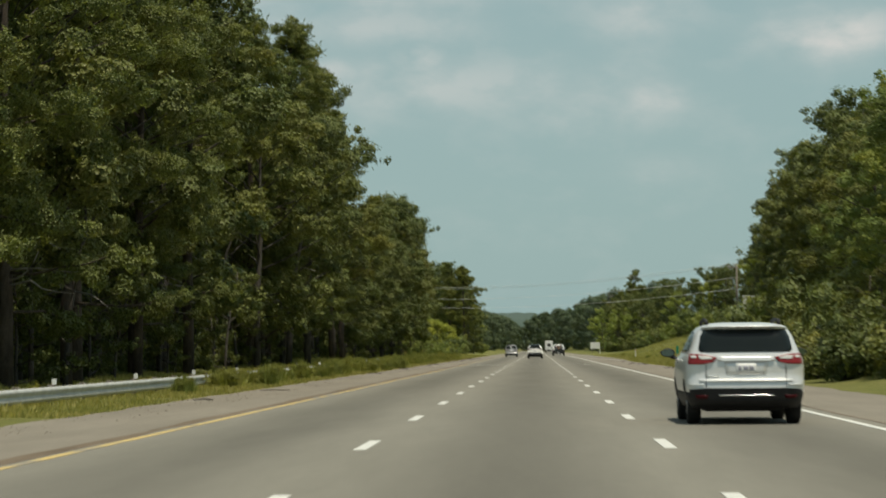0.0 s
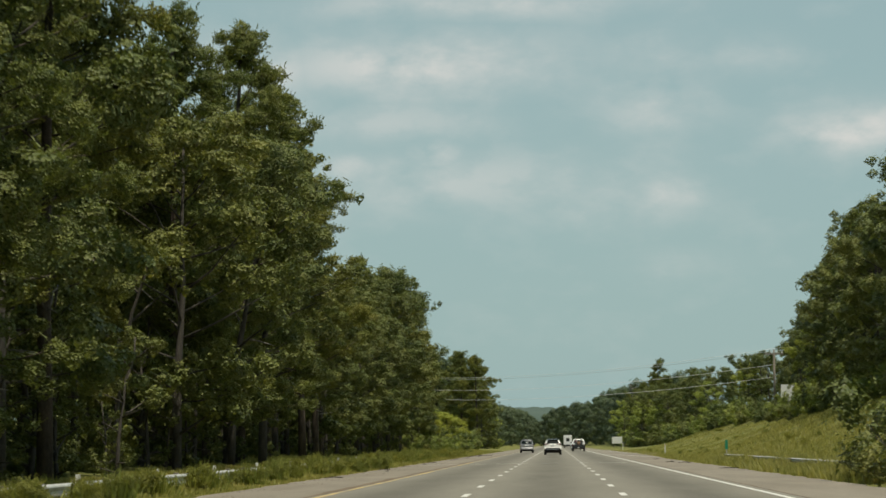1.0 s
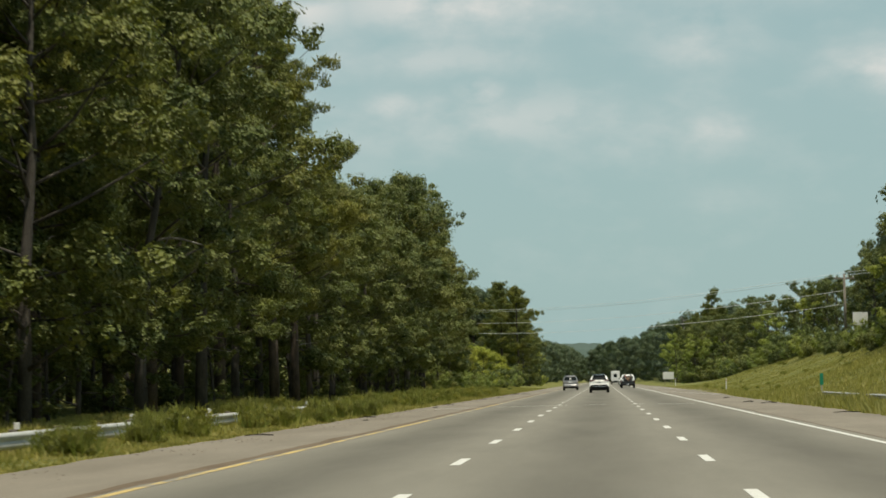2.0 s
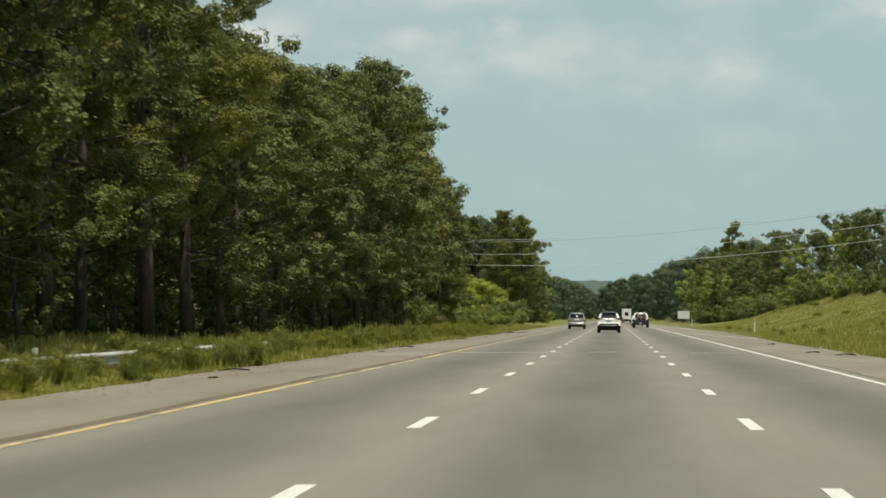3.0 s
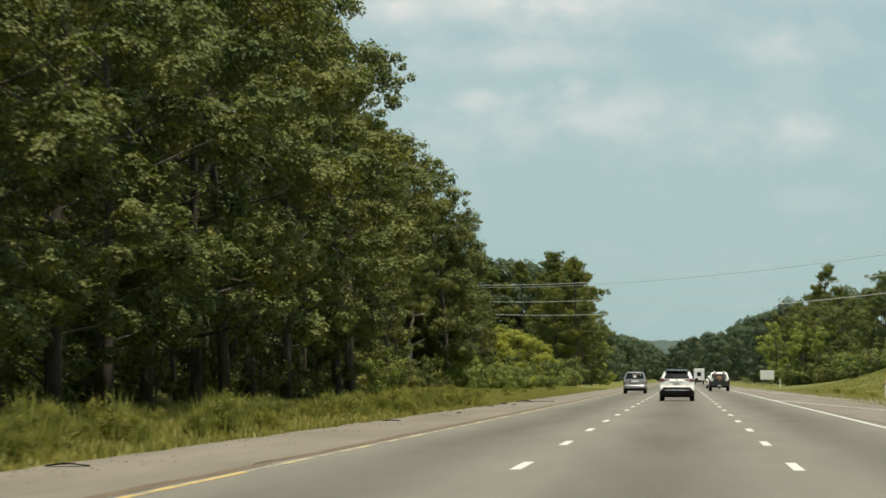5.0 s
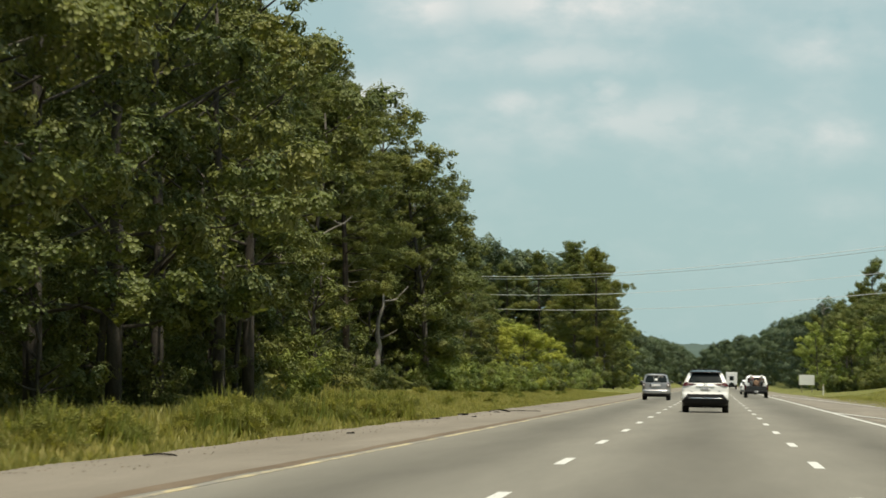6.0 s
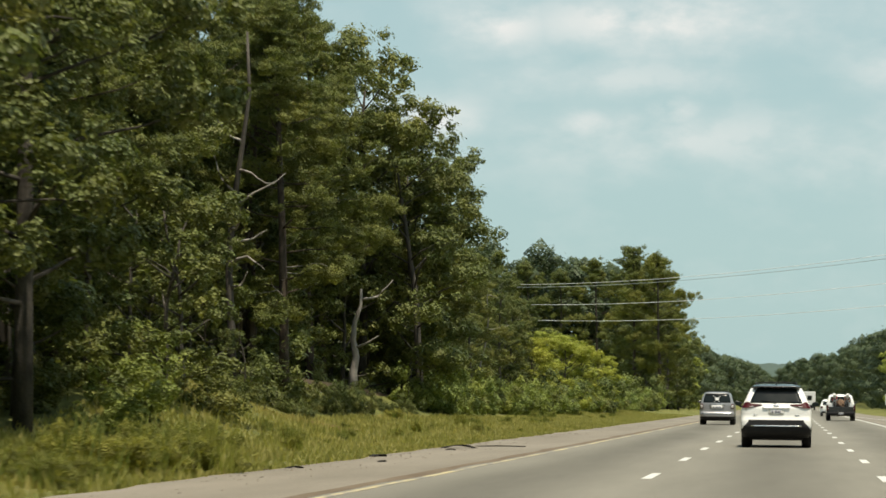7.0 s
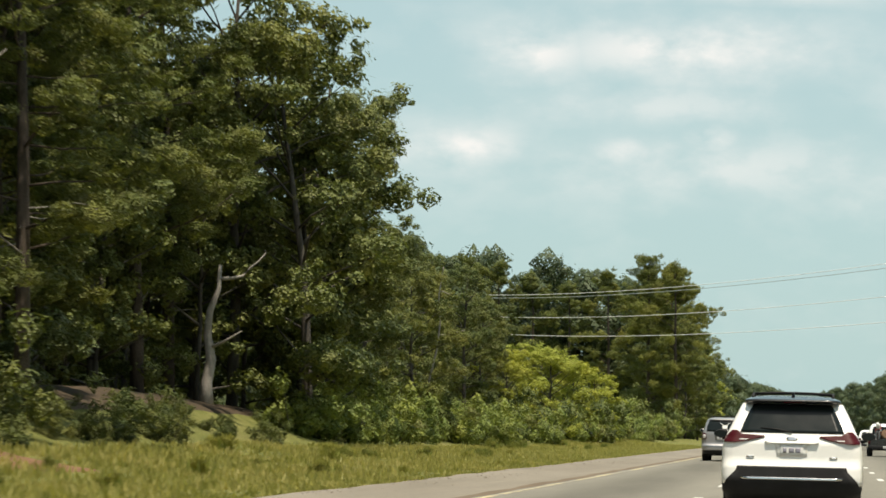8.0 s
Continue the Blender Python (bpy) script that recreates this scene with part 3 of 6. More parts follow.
def make_pine(height, first, spread, limbs=34, density=112, leaf=0.2, dead=True, sides=4, name="pine_tree"):
    """A loblolly pine: tall bole, dead stubs below, flat needle tufts crowded at the ends of up-turned limbs."""
    base = thing(name, pose(0, 0, -400), "tall pine with dark needle clumps at the forest edge", "tree", "roadside trees")
    pts = trunk_line(height, 0.5)
    verts, faces = tube(pts, [height * 0.0115 * (1 - 0.85 * i / 7) + 0.02 for i in range(8)], 8)
    centres, radii = [], []
    for k in range(limbs):
        u = ((k + rng.uniform(0, 1)) / limbs) ** 0.9
        t = first + (0.965 - first) * u
        reach = spread * (0.62 + 0.38 * math.sin(math.pi * (0.1 + 0.75 * u))) * (1 - 0.72 * smooth_step(0.55, 1.0, u)) * rng.uniform(0.62, 1.12)
        ang = k * 2.4 + rng.normal() * 0.3
        d = Vector((math.cos(ang), math.sin(ang), 0.02 + 0.6 * u + rng.normal() * 0.14))
        line = limb_points(on_line(pts, t), d, reach, 0.05, 4)
        tube(line, [0.055 * (1 - u * 0.6) * (1 - 0.85 * i / 4) + 0.006 for i in range(5)], sides, verts, faces)
        big = rng.uniform(0.45, 0.9) * (1.0 if u < 0.8 else 0.8) * (spread / 4.2) ** 0.5
        for at in (1.0, 0.78, 0.5):
            c = on_line(line, at) + Vector(rng.normal(size=3)) * 0.2
            centres.append(c)
            radii.append(big * rng.uniform(0.6, 1.0))
            for _ in range(2 if at > 0.6 else 1):
                w = rng.uniform(0, 2 * math.pi)
                centres.append(c + Vector((math.cos(w), math.sin(w), rng.uniform(-0.5, 0.55))) * big * rng.uniform(0.7, 1.3))
                radii.append(big * rng.uniform(0.4, 0.75))
    for k in range(7):                                # the leader is clothed and pointed
        t = rng.uniform(0.88, 1.0)
        centres.append(on_line(pts, t) + Vector((rng.normal(), rng.normal(), 0.2)) * 0.9 * (1.04 - t) * 6)
        radii.append(rng.uniform(0.35, 0.6))
    base["height"] = height
    part("trunk", mesh_from("pine_trunk", verts, faces, M["bark_pine"], True), None, base)
    part("crown", leaf_mesh("pine_crown", centres, radii, density, leaf, 0.5, "leaf_pine", 0.8, 0.45, True, 0.92, core=FINE_HEART if dead else COARSE_HEART), None, base)
    if dead:
        for k in range(6):
            t = rng.uniform(0.16, first + 0.14)
            ang = rng.uniform(0, 2 * math.pi)
            line = limb_points(on_line(pts, t), (math.cos(ang), math.sin(ang), rng.uniform(-0.05, 0.35)), rng.uniform(0.8, 2.8), -0.06, 5, 0.2)
            verts, faces = tube(line, [0.03 * (1 - 0.85 * i / 5) + 0.006 for i in range(6)], 4)
            part("dead_branch", mesh_from("dead_branch", verts, faces, M["dead_wood"], True), None, base, "bare bleached branch")
    return base


def make_broadleaf(height, low, spread, density, leaf=0.2, lobes=26, mat="leaf_broad", sides=4, name="broadleaf_tree", label="leafy oak-like tree at the forest edge", tufts=7):
    """A full-crowned deciduous tree: limbs that each carry a layered shelf of leafy tufts."""
    base = thing(name, pose(0, 0, -400), label, "tree", "roadside trees")
    pts = trunk_line(height * 0.84, 0.6)
    verts, faces = tube(pts, [height * 0.012 * (1 - 0.88 * i / 7) + 0.02 for i in range(8)], 8)
    centres, radii = [], []
    for k in range(lobes):
        u = (k + rng.uniform(0, 1)) / lobes
        t = low + (1 - low) * u
        ang = k * 2.4 + rng.normal() * 0.35
        reach = spread * (math.sin(math.pi * min(1, 0.14 + 0.76 * u)) ** 0.7) * rng.uniform(0.55, 1.0)
        line = limb_points(on_line(pts, min(0.98, t * 0.97)), (math.cos(ang), math.sin(ang), 0.15 + 0.75 * u), reach, 0.02, 3)
        tube(line, [0.06 * (1 - 0.5 * u) * (1 - 0.9 * i / 3) + 0.007 for i in range(4)], sides, verts, faces)
        big = spread * rng.uniform(0.15, 0.29)
        heart = on_line(line, 0.9)
        centres.append(heart)
        radii.append(big * 0.8)
        for _ in range(tufts):                        # tufts stand out of the top and sides of the shelf
            way = Vector(rng.normal(size=3)).normalized()
            way.z = abs(way.z) if rng.random() < 0.75 else way.z
            centres.append(heart + Vector((way.x * 1.15, way.y * 1.15, way.z * 0.8)) * big * rng.uniform(0.5, 1.2))
            radii.append(big * rng.uniform(0.26, 0.58))
    for c in centres:
        c.z = max(c.z, 0.6)
    base["height"] = height
    part("trunk", mesh_from("trunk", verts, faces, M["bark_grey"], True), None, base)
    part("crown", leaf_mesh("crown", centres, radii, density, leaf, 0.72, mat, 0.8, 0.5, False, 0.78, core=FINE_HEART if tufts > 5 else COARSE_HEART), None, base)
    return base


def make_bush(height, spread, density, leaf, mat, name="bush", label="leafy green bush at the foot of the trees", stems=3):
    base = thing(name, pose(0, 0, -400), label, "bush", "roadside bushes")
    centres, radii = [], []
    for k in range(9):
        ang = k * 0.75 + rng.normal() * 0.2
        line = limb_points((0, 0, -0.1), (math.cos(ang) * 0.7, math.sin(ang) * 0.7, 1.0), height * rng.uniform(0.5, 0.95), 0.0, 3)
        if k < stems:
            verts, faces = tube(line, [0.02 * (1 - 0.8 * i / 3) + 0.004 for i in range(4)], 3)
            part("stem", mesh_from("stem", verts, faces, M["bark_grey"], True), None, base)
        for at in (0.45, 0.95):
            c = on_line(line, at) + Vector(rng.normal(size=3)) * spread * 0.14
            c.z = max(0.15, c.z)
            centres.append(c)
            radii.append(spread * rng.uniform(0.14, 0.3))
    part("foliage", leaf_mesh("foliage", centres, radii, density, leaf, 0.6, mat, 1.0, 0.5, False, 0.7), None, base)
    return base


def make_weed(height, spread, blades):
    """A fluffy clump of tall stems and plumes, leaning outwards."""
    base = thing("weed_clump", pose(0, 0, -400), "tall yellow-green weeds growing by the guard rail", "weeds", "roadside weeds")
    foot = rng.normal(size=(blades, 2)) * spread * 0.28
    h = height * rng.uniform(0.45, 1.0, blades) * np.exp(-(foot ** 2).sum(1) / spread ** 2)
    tip = foot * 1.25 + rng.normal(size=(blades, 2)) * 0.10 * height
    low = rng.uniform(0.0, 0.55, blades) * h
    turn = rng.uniform(0, 2 * np.pi, blades)
    w = rng.uniform(0.010, 0.028, blades)
    start = foot + (tip - foot) * (low / np.maximum(h, 0.01))[:, None]
    side = np.stack([np.cos(turn), np.sin(turn)], 1) * w[:, None]
    a = np.concatenate([start + side, low[:, None]], 1)
    b = np.concatenate([start - side, low[:, None] + 0.02], 1)
    c = np.concatenate([tip, h[:, None]], 1)
    spots = rng.normal(size=(16, 2)) * spread * 0.24
    tall = height * rng.uniform(0.12, 0.72, 16) * np.exp(-(spots ** 2).sum(1) / spread ** 2)
    part("foliage", leaf_mesh("weed_foliage", np.concatenate([spots, tall[:, None]], 1), np.full(16, spread * 0.24), 320, 0.10, 0.5, "leaf_fluff", 1.25, 0.5, True, 0.6), None, base)
    tagged(part("stalk_tuft", triangles("stalk_tuft", np.stack([a, b, c], 1).reshape(-1, 3), M["leaf_weed"]), None, base), "upright pointed stalks", kind="stuff")
    return base


def make_dead_tree(height, radius, lean, branches, label, bark="dead_wood", droop=0.03):
    base = thing("dead_tree", pose(0, 0, -400), label, "tree")
    pts = [Vector((lean * (i / 6) ** 1.4 + rng.normal() * 0.03 * i, rng.normal() * 0.03 * i, height * i / 6 - (0.3 if i == 0 else 0))) for i in range(7)]
    verts, faces = tube(pts, [radius * (1.35 if i == 0 else 1 - 0.75 * i / 6) for i in range(7)], 9)
    part("trunk", mesh_from("trunk", verts, faces, M[bark], True), None, base, "bare standing trunk")
    for t, ang, length in branches:
        line = limb_points(on_line(pts, t), (math.cos(ang), math.sin(ang), 0.25), length, droop, 5, 0.22)
        verts, faces = tube(line, [radius * 0.3 * (1 - 0.85 * i / 5) + 0.006 for i in range(6)], 5)
        part("branch", mesh_from("branch", verts, faces, M["dead_wood"], True), None, base)
    return base


def stand(kinds, x, y, scale=1.0, turn=None, tall=1.0, sink=0.15):
    src = kinds[rng.integers(len(kinds))] if isinstance(kinds, list) else kinds
    ob = copy_thing(src, pose(x, y, ground_z(x, y) - sink, rng.normal() * 1.0, rng.normal() * 1.0, rng.uniform(0, 360) if turn is None else turn))
    ob.scale = (scale, scale, scale * tall)
    return ob


PINES = [make_pine(18.5, 0.15, 4.2, 38), make_pine(19.5, 0.20, 4.1, 38), make_pine(17.0, 0.11, 4.6, 36), make_pine(20.5, 0.24, 4.1, 38)]
OAKS = [make_broadleaf(16.5, 0.18, 4.8, 80), make_broadleaf(15.5, 0.14, 5.2, 80), make_broadleaf(14.0, 0.12, 4.6, 85), make_broadleaf(17.5, 0.20, 4.7, 80)]
UNDER = [make_broadleaf(7.0, 0.06, 2.6, 90, 0.17, 11, name="young_tree", label="slender young tree in the forest shade", tufts=5),
         make_broadleaf(9.0, 0.06, 2.8, 90, 0.17, 11, name="young_tree", label="slender young tree in the forest shade", tufts=5)]
FAR_PINES = [make_pine(18.5, 0.14, 4.6, 24, 34, 0.34, False, 3), make_pine(17.0, 0.18, 4.4, 24, 34, 0.34, False, 3)]
FAR_OAKS = [make_broadleaf(15.0, 0.02, 5.0, 26, 0.32, 22, sides=3, tufts=5), make_broadleaf(13.0, 0.01, 5.2, 26, 0.32, 22, sides=3, tufts=5)]
FAR_LIGHT = [make_broadleaf(12.0, 0.01, 5.0, 26, 0.32, 20, "leaf_bright", 3, label="light green leafy tree above the roadside bank", tufts=5)]
SUNNY = make_broadleaf(14.5, 0.12, 4.9, 80, 0.2, 26, "leaf_sunlit", label="sunlit yellow-green leafy tree on the roadside bank")
LIME = make_broadleaf(9.0, 0.05, 4.0, 90, 0.2, 22, "leaf_lime", name="yellow_green_tree", label="bright yellow-green leafy small tree in sunshine")
BUSHES = [make_bush(2.0, 1.9, 170, 0.17, "leaf_broad"), make_bush(2.8, 2.4, 140, 0.19, "leaf_broad")]
WEEDS = [make_weed(1.2, 0.9, 130), make_weed(1.4, 1.05, 160), make_weed(0.95, 1.1, 130)]
SHRUBS = [make_bush(1.9, 2.0, 170, 0.16, "leaf_sunlit", label="bright yellow-green shrub in the sun"), make_bush(2.5, 2.3, 150, 0.18, "leaf_sunlit", label="bright yellow-green shrub in the sun")]
MASTERS = SHRUBS + PINES + OAKS + UNDER + FAR_PINES + FAR_OAKS + FAR_LIGHT + [LIME, SUNNY] + BUSHES + WEEDS


# front row: x, y, kind, height
FRONT_START = ((-15.2, 137, "p", 21.5), (-14.4, 148, "p", 20.5), (-14.2, 154, "p", 16.8), (-15.4, 142.5, "o", 15.0), (-16.2, 156, "o", 14.0))
FRONT_EVEN = tuple((-15.2 + 0.2 * math.sin(k * 2.2), 161 + 6 * k, "o", 13.7 + 3.7 * smooth_step(186, 224, 161 + 6 * k)) for k in range(12))
FRONT_END = ((-15.2, 234, "o", 18.0), (-15.6, 241, "o", 18.6),
    (-15.0, 247, "o", 16.0), (-15.3, 253.5, "o", 18.4), (-17.6, 259.5, "o", 12.8), (-17.8, 264, "p", 13.8), (-20.6, 270, "o", 14.5), (-21.8, 277, "o", 14.5),
    (-21.4, 287, "p", 17.4), (-21.8, 280.5, "p", 17.2), (-22.0, 273.5, "p", 16.8), (-20.6, 312, "p", 18.4), (-21.2, 318, "p", 17.4), (-21.8, 283, "o", 13.8), (-20.2, 295, "p", 14.0), (-22.4, 309, "p", 16.0),
    (-20.0, 322, "o", 17.8), (-17.6, 291.5, "p", 14.5), (-19.8, 296, "p", 15.0), (-22.6, 304.5, "p", 16.5), (-17.0, 320.5, "o", 15.0), (-18.2, 325, "o", 13.4), (-18.9, 330, "o", 15.6), (-21.0, 326, "o", 15.6), (-18.6, 328, "o", 11.5), (-19.2, 336, "o", 9.6))
FRONT = FRONT_START + FRONT_EVEN + FRONT_END


def plant_left():
    for k in range(22):                               # tall pines with oaks between them, set back round the snag
        y = 33.5 + 4.6 * k + 0.9 * math.sin(k * 2.7)
        back = 3.2 if 77 < y < 95 else 0.0
        x = -15.1 - back + 0.7 * math.sin(k * 2.3)
        if k % 3 == 2:
            stand(OAKS[k % 4], x + 0.4, y, (1.12 if k < 11 else 1.02) + 0.06 * math.sin(k), 50 * k)
        else:
            stand(PINES[(0, 2, 1, 2, 3)[k % 5]], x, y, (1.06 if k < 9 else 0.99) + 0.06 * math.sin(k * 1.7), 73 * k)
    for k in range(10):                               # the next row closes the gaps between their tops
        stand(FAR_PINES[k % 2], -19.6 + 0.6 * math.sin(k * 1.9), 44 + 9.4 * k, 1.1 - 0.012 * k, 40 * k)
    for k, (x, y, kind, height) in enumerate(FRONT):
        src = PINES[(0, 1, 3)[k % 3]] if kind == "p" else OAKS[k % 4]
        size = height / src["height"]
        stand(src, x, y, size ** 0.6, turn=67.0 * k, tall=size ** 0.4)
    for k in range(36):                               # saplings before the trunks
        if k < 13 or k % 3 == 0:
            stand(UNDER[k % 2], -14.6 + 0.5 * math.sin(k * 2.1), 40 + k * 6.2 + 2 * math.sin(k * 3.7), (0.60 if k < 14 else 0.46) + 0.16 * math.sin(k * 1.3))
    for y in np.arange(258, 328, 5.0):                # shaded second row behind them
        stand(OAKS, -23.3 + rng.normal() * 0.8, y + rng.normal(), rng.uniform(0.84, 0.98) * (1 - 0.12 * smooth_step(300, 325, y)))
        stand(UNDER, -20.6 - (1.4 if 300 < y < 316 else 0.0) + rng.normal() * 0.6, y + rng.normal(), rng.uniform(0.8, 1.1))
        stand(UNDER, -22.0 + rng.normal() * 0.6, y + 2.5 + rng.normal(), rng.uniform(0.8, 1.1))
    for k in range(16):                               # ferns and brambles on the shaded slope
        stand(BUSHES[k % 2], -15.6 - 2.6 * ((k * 0.618) % 1), 291 + 1.35 * k, 0.24 + 0.14 * ((k * 0.37) % 1), 70 * k)
    for y in np.arange(279, 307, 1.9):                # low dark growth under the pines
        stand(BUSHES, -16.9 + rng.normal() * 0.7, y, rng.uniform(0.25, 0.5))
    for y in (263.5, 267.5, 271.0, 276, 284):
        stand(UNDER, -16.9 + rng.normal() * 0.4, y, rng.uniform(0.6, 0.9) - 0.3 * smooth_step(268, 274, y))
    for x, y, size in ((-15.6, 262.0, 0.85), (-14.4, 258.5, 0.8), (-14.0, 255.5, 0.7)):
        stand(SHRUBS, x, y, size)
    for x, y, size in ((-14.6, 262.5, 0.75), (-13.9, 264.5, 0.6), (-15.0, 266.0, 0.8), (-14.4, 259.5, 0.7)):
        stand(UNDER if size > 0.7 else BUSHES, x, y, size)
    for y in np.arange(318, 350, 2.6):                # sunlit shrubs in front of the low trees
        stand(SHRUBS, -16.4 - 0.03 * (y - 318) + rng.normal() * 0.5, y, rng.uniform(0.7, 1.1))
    y = 331.0
    while y < 404:
        stand(OAKS, -20.3 + rng.normal() * 0.8, y, rng.uniform(0.56, 0.68) - 0.12 * smooth_step(370, 395, y))
        y += rng.uniform(4.2, 6.0)
    y = 26.0
    while y < 322:
        stand(FAR_PINES if rng.random() < 0.5 else FAR_OAKS, -21.5 + rng.normal() * 1.2, y, rng.uniform(0.82, 0.98) * (0.85 if y > 262 or 140 < y < 228 else 1.0))
        y += rng.uniform(5.8, 8.4)
    y = 36.0
    while y < 330:
        if not 262 < y < 322:
            stand(UNDER, -17.2 + rng.normal() * 1.2, y, rng.uniform(0.7, 1.15))
        y += rng.uniform(2.2, 4.6)
    y = 30.0
    while y < 425:
        if not 296 < y < 318:
            stand(BUSHES, -16.8 - (1.2 if y > 265 else 0) + rng.normal() * 0.7, y, rng.uniform(0.45, 0.85) if y < 262 else rng.uniform(0.55, 1.0))
        y += rng.uniform(2.6, 6.0) if y > 262 else rng.uniform(3, 8)
    stand(LIME, -18.2, 384, 0.72, tall=0.85), stand(LIME, -16.6, 393, 0.78, tall=0.85), stand(LIME, -18.6, 402, 0.95, tall=0.8), stand(LIME, -15.6, 412, 0.72, tall=0.8), stand(LIME, -16.4, 404, 0.8, tall=0.8)
    y = 352.0
    while y < 534:                                    # shrubs crowd the foot of the far trees
        stand(SHRUBS if rng.random() < 0.7 else BUSHES, -16.0 - 1.2 * smooth_step(360, 400, 760 - y) + rng.normal() * 0.5, y, rng.uniform(0.8, 1.35))
        y += rng.uniform(1.8, 3.2)
    pale = make_dead_tree(4.6, 0.22, 0.1, ((0.9, 0.35, 1.9), (0.42, -0.6, 1.3)), "pale bare dead trunk with a broken branch")
    pale.matrix_basis = pose(-19.3, 315.6, ground_z(-19.3, 315.6) - 0.1)
    for x, y, height, lean in ((-18.5, 287.0, 12.5, 0.3), (-14.9, 118.0, 11.0, 0.2)):
        snag = make_dead_tree(height, 0.17, lean, ((0.3, -0.5, 1.5), (0.36, -0.2, 2.2), (0.42, 0.4, 1.4), (0.46, -0.9, 1.8), (0.52, -0.3, 2.2), (0.56, 3.6, 1.8), (0.62, -0.7, 1.6), (0.7, 3.2, 1.8)),
                              "bare pine trunk with bleached dead branches", "bark_grey")
        snag.matrix_basis = pose(x, y, ground_z(x, y) - 0.1)
    bare = make_dead_tree(12.0, 0.17, 0.2, ((0.66, -0.25, 3.4), (0.68, 0.3, 2.0), (0.58, -0.2, 3.6), (0.4, 0.1, 1.9), (0.3, -2.6, 2.0), (0.5, 2.9, 1.6)),
                          "bare pine trunk with long bleached drooping branches", "bark_grey", -0.13)
    bare.matrix_basis = pose(-17.6, 95.0, ground_z(-17.6, 95) - 0.1)
    thin = make_dead_tree(8.4, 0.08, 1.3, ((0.6, 0.2, 1.4), (0.75, 2.8, 1.1), (0.85, 0.6, 0.9)), "thin grey leaning dead tree")
    thin.matrix_basis = pose(-19.1, 357.9, ground_z(-19.1, 357.9) - 0.1)


def plant_right():
    for k, (x, y, size) in enumerate(((14.8, 80, 0.66), (14.6, 74, 0.74), (15.1, 67, 0.8), (15.0, 60, 0.78), (19.0, 78, 0.78), (19.5, 70, 0.8), (15.4, 52, 0.75))):
        stand(OAKS[1:3] if k in (1, 4, 5) else SUNNY, x, y, size)
    for k in range(16):                               # thick growth round their feet
        stand((BUSHES + BUSHES + UNDER)[k % 6], 12.2 + 1.6 * math.sin(k * 1.9), 52 + k * 2.1, (1.25, 1.4, 1.3, 1.1, 0.62, 0.5)[k % 6])
    y = 100.0
    while y < 272:
        stand(FAR_OAKS, 26.8 + 4.2 * smooth_step(205, 262, y) + rng.normal() * 0.8, y, rng.uniform(0.98, 1.22))
        y += rng.uniform(3.6, 5.4)
    stand(OAKS[3], 26.0, 236, 0.82, 30), stand(OAKS[0], 29.5, 228, 0.9, 80)
    y = 347.0
    while y < 520:
        back = 3.5 if y < 376 else 0.0
        stand(FAR_OAKS, 31.5 + back - 12.5 * smooth_step(380, 520, y) + rng.normal() * 1.3, y, rng.uniform(0.62, 0.88) + 0.12 * smooth_step(400, 500, y))
        y += rng.uniform(4.5, 7)
    stand(UNDER, 33.4, 341, 0.75), stand(BUSHES, 30.4, 338, 0.7)
    y = 130.0
    while y < 345:                                    # shrubs along the top of the bank
        stand(SHRUBS if rng.random() < 0.35 else BUSHES, 25.0 + 2.0 * smooth_step(200, 300, y) + 2.0 * smooth_step(300, 345, y) + rng.normal() * 0.9, y, rng.uniform(0.7, 1.4) * (0.6 if y > 300 else 1.0))
        y += rng.uniform(2.5, 6)
    y = 347.0
    while y < 530:                                    # low growth closes the foot of the far trees
        stand(SHRUBS if rng.random() < 0.5 else BUSHES, 27.5 - 9.5 * smooth_step(370, 500, y) + rng.normal() * 1.0, y, rng.uniform(0.9, 1.6))
        y += rng.uniform(2.0, 4.0)
    for x, y, size in ((18.5, 512, 0.9), (29.5, 385, 0.7), (25.5, 250, 0.7), (15.2, 542, 0.84), (24.3, 402, 0.66), (16.2, 556, 0.7)):
        stand(FAR_LIGHT, x, y, size)
    stand(FAR_PINES[0], 20.6, 507, 0.93), stand(FAR_PINES, 23, 506, 0.8), stand(FAR_LIGHT, 17.5, 492, 0.75), stand(FAR_LIGHT, 19.5, 470, 0.7)


def plant_edge():
    """The wood beyond the cable clearing."""
    stand(PINES[2], -15.2, 502, 1.1, tall=1.0), stand(PINES[0], -18.4, 505, 1.05), stand(PINES[2], -16.6, 511, 1.08, 140), stand(FAR_LIGHT, -15.6, 573, 1.04), stand(FAR_OAKS[0], -14.6, 508, 0.8), stand(FAR_OAKS[1], -13.6, 515, 0.72)
    spire = make_dead_tree(15.0, 0.24, 0.5, ((0.80, 0.1, 1.9), (0.86, 3.0, 1.7), (0.92, 0.5, 1.4), (0.96, 2.6, 1.2)), "bare dead tree standing out of the far woods", "bark_grey", 0.2)
    spire.matrix_basis = pose(17.9, 600, ground_z(17.9, 600) - 0.1)
    x = -16.5
    while x > -48:
        stand(FAR_PINES if rng.random() < 0.5 else FAR_OAKS, x, 531 + rng.normal() * 3, rng.uniform(1.0, 1.12))
        x -= rng.uniform(3.2, 5.0)
    for y in np.arange(534, 640, 6.0):
        stand(FAR_PINES if rng.random() < 0.5 else FAR_OAKS, -17.5 - 3 * smooth_step(550, 620, y) + rng.normal() * 0.8, y, rng.uniform(0.90, 1.04) - 0.34 * smooth_step(545, 610, y))
        stand(FAR_PINES if rng.random() < 0.4 else FAR_OAKS, 21.0 + rng.normal() * 1.2, y - 4, rng.uniform(0.72, 0.9))


